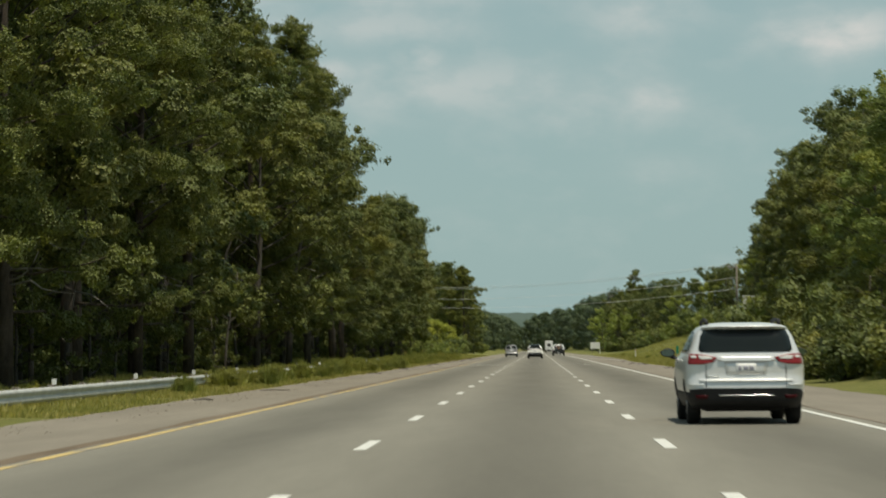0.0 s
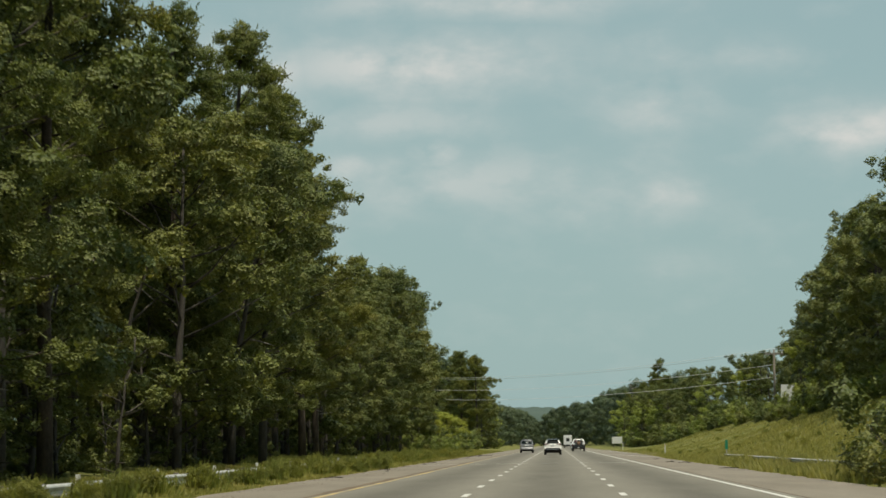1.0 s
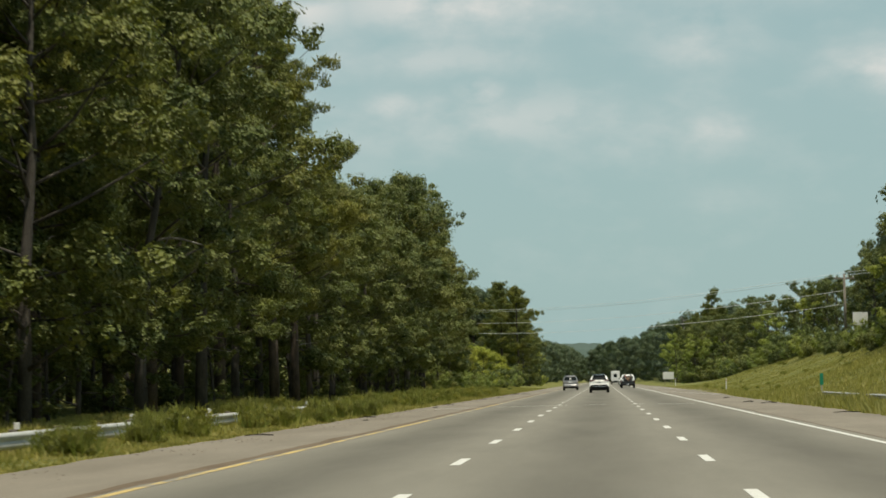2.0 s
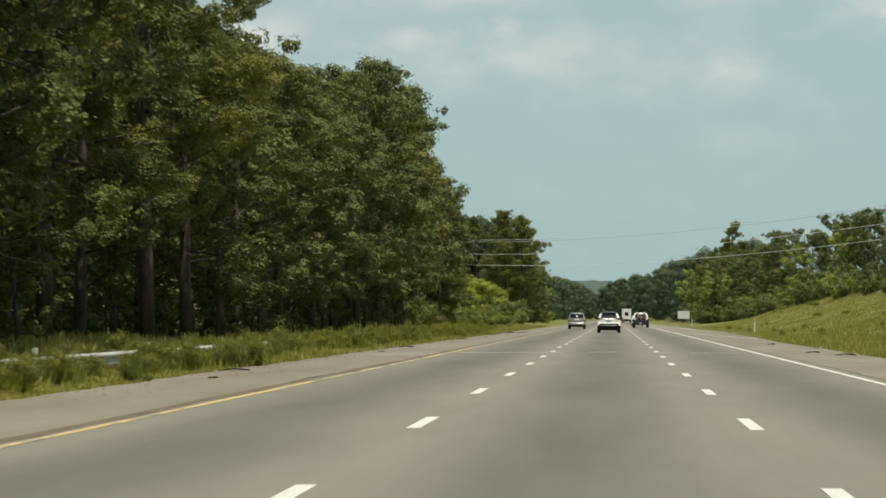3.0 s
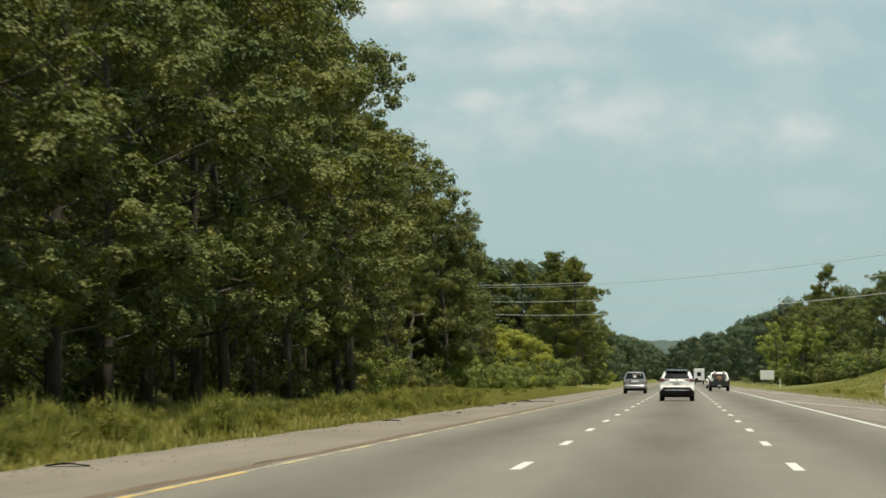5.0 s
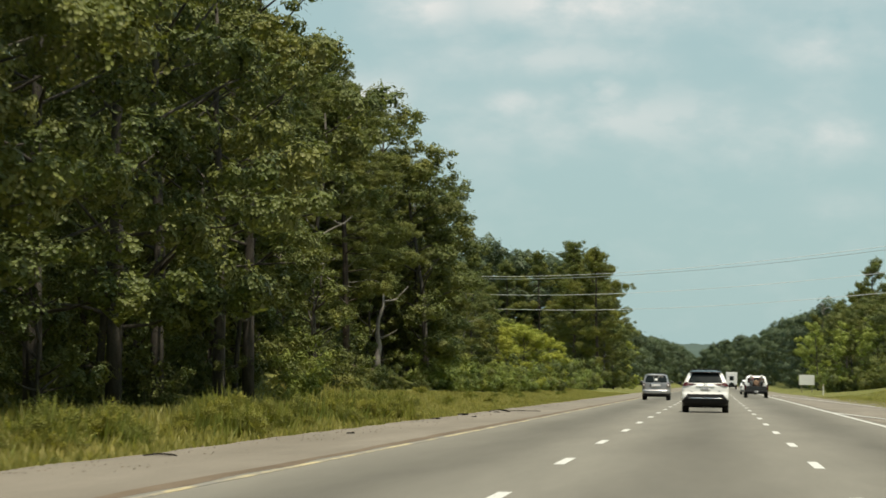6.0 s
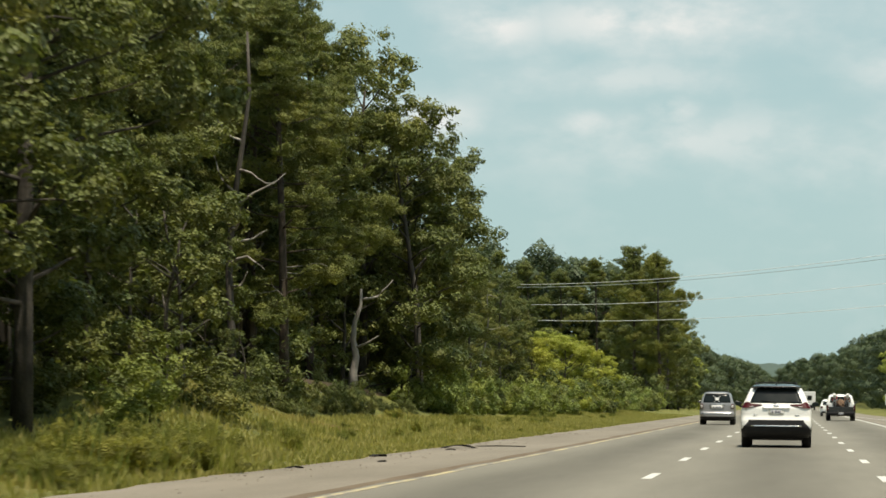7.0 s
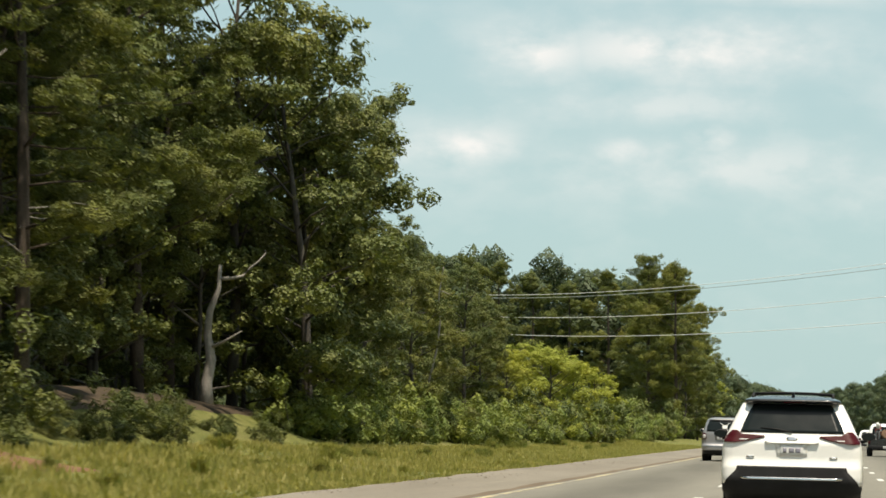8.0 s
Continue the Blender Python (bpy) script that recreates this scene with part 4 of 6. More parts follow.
def woods(name, spots, clumps, leaves, size, label):
    """Many far trees as one sheet of leaves and stems: rows of x, y, height, spread, needle-leaved or not."""
    pos, hts, spr, pine = (np.array([s[:2] for s in spots]), np.array([s[2] for s in spots]), np.array([s[3] for s in spots]), np.array([s[4] for s in spots], float))
    base = np.array([ground_z(x, y) for x, y in pos]) - 0.2
    n = len(spots)
    u = rng.random((n, clumps)) ** 0.85
    pine = pine[:, None]
    shape = pine * (0.55 + 0.4 * u - 0.75 * np.clip((u - 0.7) / 0.3, 0, 1)) + (1 - pine) * np.sin(np.pi * (0.2 + 0.76 * u)) ** 0.7
    low = pine * 0.1 + (1 - pine) * 0.03
    r = 0.85 * spr[:, None] * shape * np.sqrt(rng.uniform(0.1, 1.0, (n, clumps)))
    a = rng.uniform(0, 2 * np.pi, (n, clumps))
    c = np.stack([pos[:, :1] + r * np.cos(a), pos[:, 1:] + r * np.sin(a), base[:, None] + hts[:, None] * (low + (1 - low) * u)], -1).reshape(-1, 3)
    rad = rng.uniform(1.2, 2.1, len(c)) * np.repeat(spr / 4.6, clumps)
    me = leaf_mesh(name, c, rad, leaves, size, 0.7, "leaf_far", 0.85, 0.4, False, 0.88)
    return tagged(new(name, me), label, "woods", kind="stuff")


def plant_far():
    deep = []
    for x, lo, hi, step in ((-28.5, 20, 430, 4.6), (-36, 20, 430, 5.5), (-45, 250, 430, 9)):
        for y in np.arange(lo, hi, step):
            low = 20.5 if y < 290 else 10.0
            deep.append((x + rng.normal() * 1.3, y + rng.normal(), low * rng.uniform(0.9, 1.08), 4.6, rng.random() < 0.5))
    for x, lo, hi, step in ((33, 90, 290, 5), (40, 90, 300, 6), (38.5, 300, 380, 5), (44, 300, 420, 5)):
        for y in np.arange(lo, hi, step):
            deep.append((x + rng.normal() * 1.2 - 8 * smooth_step(380, 500, y), y + rng.normal(), rng.uniform(12, 16) * (1 if y < 295 else 0.75), 4.8, rng.random() < 0.3))
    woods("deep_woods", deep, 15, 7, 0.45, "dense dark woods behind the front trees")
    far = []
    for k in range(90):
        far.append((-20 - rng.uniform(0, 55), 538 + rng.uniform(0, 40), rng.uniform(18, 21), 4.6, rng.random() < 0.6))
    for side in (-1, 1):
        for row, x0 in enumerate((20, 27)):
            y = 560.0 if row else 636.0
            while y < (1500 if side < 0 else 1080):
                x = side * (x0 + (0 if side < 0 else 1.5) + rng.normal() * 1.3 - 3 * smooth_step(700, 1400, y))
                tall = rng.uniform(0.85, 1.0) * min(16.5, max(11.0, 12.0 + (y - 766) * 0.0085)) if side < 0 else rng.uniform(0.84, 1.05) * min(20.0, 15.0 + max(0, y - 650) * 0.015)
                far.append((x, y, tall, 5.0, rng.random() < 0.5))
                y += rng.uniform(5, 8) + (y - 560) * 0.008
    for k in range(52):                                # the road bends away to the left behind the trees
        y = 1080 + k * 7
        bend = 17.5 - 20.0 * smooth_step(1060, 1420, y)
        far.append((bend + rng.normal() * 1.5 + 7 * (k % 3 == 0), y, rng.uniform(16, 20.5), 6.0, rng.random() < 0.4))
        far.append((-19 - max(0, y - 1400) * 0.03 + rng.normal() * 2, y + 320, rng.uniform(13, 16), 7.0, False))
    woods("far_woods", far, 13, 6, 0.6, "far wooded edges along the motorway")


def plant_weeds():
    y = 6.0
    while y < 245:
        stand(WEEDS, (-9.6 if y > 126 and rng.random() < 0.7 else -11.8) + rng.normal() * 0.35, y, rng.uniform(0.4, 0.95) if y > 126 else rng.uniform(0.3, 0.6), sink=0.05)
        y += rng.uniform(0.55, 1.5) if y > 126 else rng.uniform(2.0, 6.0)
    y = 40.0
    while y < 130:                                    # single round clumps in front of the rail
        size = rng.uniform(0.6, 0.95)
        for k in range(3):
            stand(WEEDS, -9.5 + rng.normal() * 0.3, y + rng.normal() * 0.4, size * rng.uniform(0.7, 1.0), sink=0.05)
        y += rng.uniform(2.5, 6.0) if y > 104 else rng.uniform(5.5, 11)
    y = 92.0
    while y < 400:                                    # scattered clumps on the bank
        stand(WEEDS, ramp_edge(y) + 1.2 + 14 * rng.random() ** 1.6, y, rng.uniform(0.25, 0.6), sink=0.05)
        y += rng.uniform(4.5, 8.0)
    y = 240.0
    while y < 420:
        stand(WEEDS, -11.8 - 0.02 * (y - 240) + rng.normal() * 1.4, y, rng.uniform(0.25, 0.6), sink=0.05)
        y += rng.uniform(2.5, 5)


def grass(name, count, x0, x1, y0, y1, low, high, label):
    """Upright grass blades, one bent triangle each."""
    x = rng.uniform(x0, x1, count)
    y = rng.uniform(y0, y1, count)
    keep = np.array([noise.noise(Vector((a * 0.6, b * 0.25, 2.0))) > -0.25 or rng.random() < 0.3 for a, b in zip(x, y)])
    x, y = x[keep], y[keep]
    z = np.array([ground_z(a, b) for a, b in zip(x, y)])
    h = rng.uniform(low, high, len(x)) * (1 - 0.5 * np.clip((y - 235) / 20, 0, 1)) * (0.3 + 0.7 * np.clip((np.abs(x) - 8.4) / 1.7, 0, 1)) * (1 + 0.5 * np.array([noise.noise(Vector((a * 0.3, b * 0.15, 9.0))) for a, b in zip(x, y)]))
    ang = rng.uniform(0, 2 * np.pi, len(x))
    w = 0.025 + 0.035 * rng.random(len(x))
    lean = rng.normal(size=(len(x), 2)) * 0.28 * h[:, None]
    a = np.stack([x + np.cos(ang) * w, y + np.sin(ang) * w, z - 0.02], 1)
    b = np.stack([x - np.cos(ang) * w, y - np.sin(ang) * w, z - 0.02], 1)
    c = np.stack([x + lean[:, 0], y + lean[:, 1], z + h], 1)
    me = triangles(name, np.stack([a, b, c], 1).reshape(-1, 3), M["grass_blade"])
    return tagged(new(name, me), label, "grass", kind="stuff")


plant_left()
plant_right()
plant_edge()
plant_far()
plant_weeds()
for master in MASTERS:
    for o in (*master.children_recursive, master):
        bpy.data.objects.remove(o)
grass("verge_grass", 150000, -15.6, -8.4, 128, 430, 0.14, 0.44, "tall seeding roadside grass, green and straw")
grass("verge_turf", 70000, -15.0, -8.4, 15, 128, 0.06, 0.2, "rough roadside grass round the guard rail")
grass("rail_grass", 16000, 9.1, 10.7, 78, 153, 0.45, 0.75, "tall grass along the low guard rail")
grass("bank_grass", 110000, 9.0, 27, 90, 420, 0.10, 0.34, "rough grass on the roadside bank")

# ---- roadside furniture ----
def guard_rail(x, y0, y1, top, label, tabs=True, face=1.0):
    """W-beam rail on posts."""
    base = thing("guard_rail", pose(x, y0, 0), label, "guard rail")
    prof = [(0.0, top), (0.05, top - 0.03), (0.08, top - 0.08), (0.02, top - 0.15), (0.02, top - 0.17), (0.08, top - 0.24), (0.05, top - 0.29), (0.0, top - 0.32)]
    prof = [(a, top + (b - top) * face) for a, b in prof]
    s = -1 if x > 0 else 1
    ys = spaced(0, y1 - y0, 2.0) + [y1 - y0]
    verts, faces = [], []
    for y in ys:
        verts += [(s * a, y, b) for a, b in prof] + [(s * (a - 0.012), y, b) for a, b in prof]
    n = len(prof)
    for k in range(len(ys) - 1):
        for i in range(n - 1):
            o = 2 * n * k + i
            faces.append((o, o + 1, o + 2 * n + 1, o + 2 * n))
            faces.append((o + n, o + 3 * n, o + 3 * n + 1, o + n + 1))
        faces.append((2 * n * k, 2 * n * (k + 1), 2 * n * (k + 1) + n, 2 * n * k + n))
    part("beam", mesh_from("beam", verts, faces, M["steel"], True), None, base)
    post = None
    for k, y in enumerate(np.arange(0.4, y1 - y0, 3.8)):
        if post is None:
            bm = box_bm(-0.16, -0.02, -0.07, 0.07, -0.6, top + (0.04 if tabs else -0.06), bevel=0.01)
            post = part("post", bm, M["post_wood"], base)
            o = post
        else:
            o = new("post", post.data)
            o.parent = base
        o.location = (0 if s > 0 else 0.18, y, 0)
        if tabs and k % 3 == 0:
            if k == 0:
                mark = part("reflector", box_bm(-0.05, 0.05, -0.03, 0.03, top + 0.04, top + 0.17, bevel=0.008), M["white_paint"], base, "white reflector tab")
                r = mark
            else:
                r = new("reflector", mark.data)
                r.parent = base
            r.location = (-0.02, y, 0)
    return base


guard_rail(-10.5, -10, 152, 0.42, "galvanised steel guard rail half hidden in weeds")
guard_rail(10.1, 80, 149, 0.5, "low pale guard rail sunk in the verge grass", False, 0.55)


def sign_post():
    base = thing("marker_post", pose(10.6, 155.3, ground_z(10.6, 155.3)), "thin green marker post with a small green plate", "marker post")
    part("post", box_bm(-0.03, 0.03, -0.03, 0.03, -0.3, 1.35, bevel=0.005), M["steel"], base)
    part("plate", box_bm(-0.085, 0.085, -0.045, -0.033, 0.85, 1.4, bevel=0.004), M["sign_green"], base, "green plate")
    return base


sign_post()


def delineator(x, y):
    base = thing("delineator", pose(x, y, ground_z(x, y)), "slim white roadside delineator post", "delineator", "delineator posts")
    part("post", box_bm(-0.055, 0.055, -0.02, 0.02, -0.3, 1.2, bevel=0.01), M["white_paint"], base)
    part("reflector", box_bm(-0.04, 0.04, -0.03, -0.021, 0.98, 1.12, bevel=0.003), M["orange"], base, "amber reflector")
    return base


delineator(13.0, 297)
delineator(12.2, 452)


def road_sign():
    base = thing("road_sign", pose(12.9, 523, ground_z(12.9, 523), 0, 0, 0), "plain white rectangular road sign on two posts", "road sign")
    part("panel", box_bm(-1.05, 1.05, -0.03, 0.03, 1.2, 2.6, bevel=0.02), M["white_paint"], base, "white sign panel")
    part("post", box_bm(-0.75, -0.65, 0.035, 0.13, -0.4, 2.5, bevel=0.01), M["post_wood"], base)
    part("post", box_bm(0.65, 0.75, 0.035, 0.13, -0.4, 2.5, bevel=0.01), M["post_wood"], base)


road_sign()


def utility_pole(x, y, height):
    base = thing("utility_pole", pose(x, y, ground_z(x, y)), "weathered wooden utility pole with a crossarm", "utility pole")
    verts, faces = tube([(0, 0, -0.5), (0, 0, height * 0.5), (0, 0, height)], [0.2, 0.17, 0.13], 10)
    part("pole", mesh_from("pole", verts, faces, M["post_wood"], True), None, base)
    part("crossarm", box_bm(-1.3, 1.3, -0.07, 0.07, height - 0.7, height - 0.5, bevel=0.01), M["post_wood"], base)
    for k in (-1.1, -0.4, 0.4, 1.1):
        verts, faces = tube([(k, 0, height - 0.5), (k, 0, height - 0.4), (k, 0, height - 0.25)], [0.05, 0.07, 0.03], 8)
        part("insulator", mesh_from("insulator", verts, faces, M["white_paint"], True), None, base)


utility_pole(30.3, 348.3, 8.6)


def cable(a, b, sag, radius=0.03, label="overhead power cable crossing the motorway"):
    pts = []
    for i in range(41):
        t = i / 40
        p = Vector(a).lerp(Vector(b), t)
        p.z -= sag * 4 * t * (1 - t)
        pts.append(p)
    verts, faces = tube(pts, [radius] * 41, 5)
    tagged(new("power_cable", mesh_from("power_cable", verts, faces, M["wire"], True)), label, "power cable", "power cables")


for drop in (0.0, 0.3, 2.2, 3.9):
    cable((30.3, 348.3, 13.9 - drop), (-60, 547, 18.4 - drop), 3.2, 0.022)
for drop in (0.0, 0.35):
    cable((30.3, 348.3, 13.9 - drop), (58, 255, 16 - drop), 0.8, 0.018, "overhead power cable along the bank")


def hill_board():
    base = thing("white_board", pose(31.6, 343, ground_z(31.6, 343)), "white board wall on top of the bank among trees", "board")
    part("panel", box_bm(-0.9, 0.9, -0.05, 0.05, 0.9, 3.2, bevel=0.02), M["white_paint"], base)
    for k in (-0.7, 0.7):
        part("post", box_bm(k - 0.06, k + 0.06, 0.055, 0.17, -0.4, 3.2, bevel=0.01), M["post_wood"], base)


hill_board()


def tread_strip(x, y, length, width, turn):
    """A curled piece of burst tyre tread."""
    verts, faces = [], []
    n = 9
    for i in range(n):
        t = i / (n - 1)
        z = 0.015 + 0.10 * math.sin(t * math.pi * rng.uniform(0.9, 1.1)) * width * 3
        w = width * (0.7 + 0.5 * math.sin(t * math.pi)) * rng.uniform(0.8, 1.1)
        u = (t - 0.5) * length
        for a, b in ((-w, z), (w, z * 0.7), (w, z * 0.7 - 0.02), (-w, z - 0.02)):
            verts.append((u, a, max(b, -0.005)))
    for i in range(n - 1):
        for k in range(4):
            j = (k + 1) % 4
            faces.append((4 * i + k, 4 * i + 4 + k, 4 * i + 4 + j, 4 * i + j))
    faces += [(3, 2, 1, 0), tuple(4 * n - 4 + k for k in range(4))]
    ob = new("tyre_scrap", mesh_from("tyre_scrap", verts, faces, M["debris"], True))
    ob.matrix_basis = pose(x, y, -0.008 if abs(x) < 8.3 else ground_z(x, y) + 0.02, 0, 0, turn)
    return tagged(ob, "black scrap of torn tyre lying on the shoulder", "debris", "scraps on the shoulder")


for x, y, length, width, turn in ((-7.85, 265.7, 0.85, 0.26, 20), (-7.1, 268.2, 1.3, 0.06, 8), (7.3, 158, 0.5, 0.14, 30), (8.2, 118, 0.9, 0.10, 10), (-8.2, 255.4, 0.4, 0.13, 60), (-7.7, 263, 0.25, 0.07, 15),
                                  (-8.1, 246, 0.3, 0.08, 40), (-7.4, 251, 0.2, 0.06, 70), (-8.0, 96, 0.7, 0.1, 12), (-7.6, 44, 0.9, 0.05, 5), (-7.9, 30, 0.5, 0.08, 30),
                                  (-8.1, 125, 0.6, 0.12, 25), (-7.5, 118, 0.35, 0.05, 75), (-8.0, 170, 0.6, 0.14, 10), (-7.8, 157, 0.3, 0.06, 50), (7.9, 152, 0.7, 0.16, 15),
                                  (7.6, 186, 0.4, 0.1, 40), (-7.9, 207, 0.5, 0.09, 20), (-7.5, 224, 0.3, 0.06, 80)):
    tread_strip(x, y, length, width, turn)

def roadside_grit(count, x0, x1, y0, y1):
    """Small stones, straw and crumbs of asphalt gathered along the edge of the paving."""
    local = np.random.default_rng(21)
    u = local.random(count)
    x = x0 + (x1 - x0) * u ** 1.7
    y = local.uniform(y0, y1, count)
    keep = np.array([noise.noise(Vector((a * 0.5, b * 0.22, 3.3))) > -0.12 for a, b in zip(x, y)])
    x, y = x[keep], y[keep]
    n = len(x)
    size = local.uniform(0.008, 0.026, (n, 1))
    turn = local.uniform(0, 2 * np.pi, n)
    ring = np.stack([np.stack([np.cos(turn + w), np.sin(turn + w)], 1) for w in (0, 2.0, 4.2)], 1) * size[:, None] * local.uniform(0.6, 1.6, (n, 3, 1))
    low = np.concatenate([ring + np.stack([x, y], 1)[:, None], np.full((n, 3, 1), -0.016)], 2)
    top = np.stack([x, y, -0.012 + size[:, 0] * 0.8], 1)
    tri = np.concatenate([np.stack([low[:, k], low[:, (k + 1) % 3], top], 1) for k in range(3)])
    tagged(new("roadside_grit", triangles("roadside_grit", tri.reshape(-1, 3), M["grit"])), "loose stones and straw along the paving edge", "grit", kind="stuff")


roadside_grit(2600, -8.35, -6.9, 0, 330)

# ---- vehicles ----
def along(profile, z):
    """Linear look-up in rows of (z, value)."""
    if z <= profile[0][0]:
        return profile[0][1]
    for (a, va), (b, vb) in zip(profile, profile[1:]):
        if z <= b:
            return va + (vb - va) * (z - a) / (b - a)
    return profile[-1][1]


class Shell:
    """The outside of a car as level slices: half width, tail and nose by height. The tail looks along -y."""

    def __init__(self, half, tail, nose, corner=0.24, crown=0.05, nose_corner=0.5):
        self.half, self.tail, self.nose = half, tail, nose
        self.corner, self.crown, self.nose_corner = corner, crown, nose_corner

    def tail_y(self, x, z):
        hw = along(self.half, z)
        r = min(self.corner, hw * 0.6)
        over = max(0.0, abs(x) - (hw - r))
        return along(self.tail, z) + self.crown * (x / hw) ** 2 + r - math.sqrt(max(0.0, r * r - min(over, r) ** 2))

    def nose_y(self, x, z):
        hw = along(self.half, z)
        r = min(self.nose_corner, hw * 0.7)
        over = max(0.0, abs(x) - (hw - r))
        return along(self.nose, z) - 0.12 * (x / hw) ** 2 - r + math.sqrt(max(0.0, r * r - min(over, r) ** 2))

    def flank_x(self, y, z):
        """Half width of the shell at a place along its length."""
        a, b = 0.0, along(self.half, z)
        for _ in range(22):
            m = (a + b) / 2
            a, b = (m, b) if self.tail_y(m, z) <= y <= self.nose_y(m, z) else (a, m)
        return b

    SPREAD = (-1, -0.985, -0.95, -0.9, -0.83, -0.74, -0.5, -0.25, 0, 0.25, 0.5, 0.74, 0.83, 0.9, 0.95, 0.985, 1)

    def loft(self, name, zs, mat, lid=True, floor=True):
        verts, faces, n = [], [], 2 * len(self.SPREAD)
        for z in zs:
            hw = along(self.half, z)
            verts += [(s * hw, self.tail_y(s * hw, z), z) for s in self.SPREAD]
            verts += [(s * hw, self.nose_y(s * hw, z), z) for s in reversed(self.SPREAD)]
        for k in range(len(zs) - 1):
            for i in range(n):
                j = (i + 1) % n
                faces.append((k * n + i, k * n + j, (k + 1) * n + j, (k + 1) * n + i))
        if floor:
            faces.append(tuple(reversed(range(n))))
        if lid:
            faces.append(tuple((len(zs) - 1) * n + i for i in range(n)))
        return mesh_from(name, verts, faces, mat, True)

    def tail_panel(self, name, rows, mat, proud=0.012, columns=10, deep=0.03):
        """A panel on the tail, from rows of (z, left x, right x)."""
        fine = []
        for (z0, a0, b0), (z1, a1, b1) in zip(rows, rows[1:]):
            for k in range(3):
                t = k / 3
                fine.append((z0 + (z1 - z0) * t, a0 + (a1 - a0) * t, b0 + (b1 - b0) * t))
        fine.append(rows[-1])
        return self._sheet(name, [[(a + (b - a) * i / columns, z) for i in range(columns + 1)] for z, a, b in fine], mat,
                           lambda p: (p[0], self.tail_y(p[0], p[1]) - proud, p[1]), lambda p: (p[0], self.tail_y(p[0], p[1]) - proud + deep, p[1]))

    def side_panel(self, name, rows, side, mat, proud=0.01, columns=8, deep=0.03):
        """A panel on a flank, from rows of (z, rear y, front y)."""
        fine = []
        for (z0, a0, b0), (z1, a1, b1) in zip(rows, rows[1:]):
            for k in range(3):
                t = k / 3
                fine.append((z0 + (z1 - z0) * t, a0 + (a1 - a0) * t, b0 + (b1 - b0) * t))
        fine.append(rows[-1])

        def out(p, d):
            return (side * (self.flank_x(p[0], p[1]) + d), p[0], p[1])
        return self._sheet(name, [[(a + (b - a) * i / columns, z) for i in range(columns + 1)] for z, a, b in fine], mat,
                           lambda p: out(p, proud), lambda p: out(p, proud - deep))

    @staticmethod
    def _sheet(name, grid, mat, front, back):
        rows, cols = len(grid), len(grid[0])
        verts = [front(p) for row in grid for p in row] + [back(p) for row in grid for p in row]
        n, faces = rows * cols, []
        for r in range(rows - 1):
            for c in range(cols - 1):
                a = r * cols + c
                faces.append((a, a + 1, a + cols + 1, a + cols))
                faces.append((n + a, n + a + cols, n + a + cols + 1, n + a + 1))
        rim = [c for c in range(cols)] + [r * cols + cols - 1 for r in range(1, rows)] + \
            [(rows - 1) * cols + c for c in range(cols - 2, -1, -1)] + [r * cols for r in range(rows - 2, 0, -1)]
        for a, b in zip(rim, rim[1:] + rim[:1]):
            faces.append((a, n + a, n + b, b))
        me = mesh_from(name, verts, faces, mat)
        me.polygons.foreach_set("use_smooth", [len(f) == 4 for f in faces])
        return me


def mirrored(rows):
    return [(z, -b, -a) for z, a, b in rows]


def ring_mesh(name, profile, mat, steps=28):
    """A turned shape about the x axis, from rows of (x, radius)."""
    verts, faces, n = [], [], len(profile)
    for k in range(steps):
        w = 2 * math.pi * k / steps
        verts += [(x, r * math.cos(w), r * math.sin(w)) for x, r in profile]
    for k in range(steps):
        j = (k + 1) % steps
        for i in range(n - 1):
            faces.append((k * n + i, k * n + i + 1, j * n + i + 1, j * n + i))
    return mesh_from(name, verts, faces, mat, True)


@lru_cache(None)
def wheel_meshes(radius, width, rim_mat):
    r, w = radius, width / 2
    tyre = ring_mesh("tyre", [(-w * 0.8, r * 0.62), (-w, r * 0.75), (-w * 0.97, r * 0.92), (-w * 0.8, r), (w * 0.8, r), (w * 0.97, r * 0.92), (w, r * 0.75), (w * 0.8, r * 0.62), (-w * 0.8, r * 0.62)], M["rubber"])
    bm = bmesh.new()
    for k in range(5):
        made = bmesh.ops.create_cube(bm, size=1.0)["verts"]
        bmesh.ops.scale(bm, verts=made, vec=(0.03, r * 0.14, r * 0.56))
        bmesh.ops.translate(bm, verts=made, vec=(w * 0.78, 0, r * 0.33))
        bmesh.ops.rotate(bm, verts=made, cent=(0, 0, 0), matrix=Matrix.Rotation(2 * math.pi * k / 5, 3, "X"))
    me = bpy.data.meshes.new("rim")
    bmesh.ops.create_cone(bm, cap_ends=True, segments=16, radius1=r * 0.12, radius2=r * 0.1, depth=0.06,
                          matrix=Matrix.Translation((w * 0.78, 0, 0)) @ Matrix.Rotation(math.pi / 2, 4, "Y"))
    bm.to_mesh(me)
    bm.free()
    me.materials.append(M[rim_mat])
    lip = ring_mesh("rim_lip", [(-w * 0.7, r * 0.60), (w * 0.7, r * 0.60), (w * 0.82, r * 0.64), (w * 0.84, r * 0.60), (w * 0.72, r * 0.55), (-w * 0.3, r * 0.5), (-w * 0.3, 0.02)], M[rim_mat])
    return tyre, me, lip


def add_wheels(base, x, ys, radius=0.35, width=0.23, rim_mat="rim"):
    tyre, rim, lip = wheel_meshes(radius, width, rim_mat)
    for y in ys:
        for s in (-1, 1):
            w = part("wheel", tyre, None, base)
            w.name = "wheel"
            w.matrix_basis = pose(s * x, y, radius, 0, 0, 0 if s > 0 else 180)
            part("rim", rim, None, w, "alloy rim spokes")
            part("rim_lip", lip, None, w)


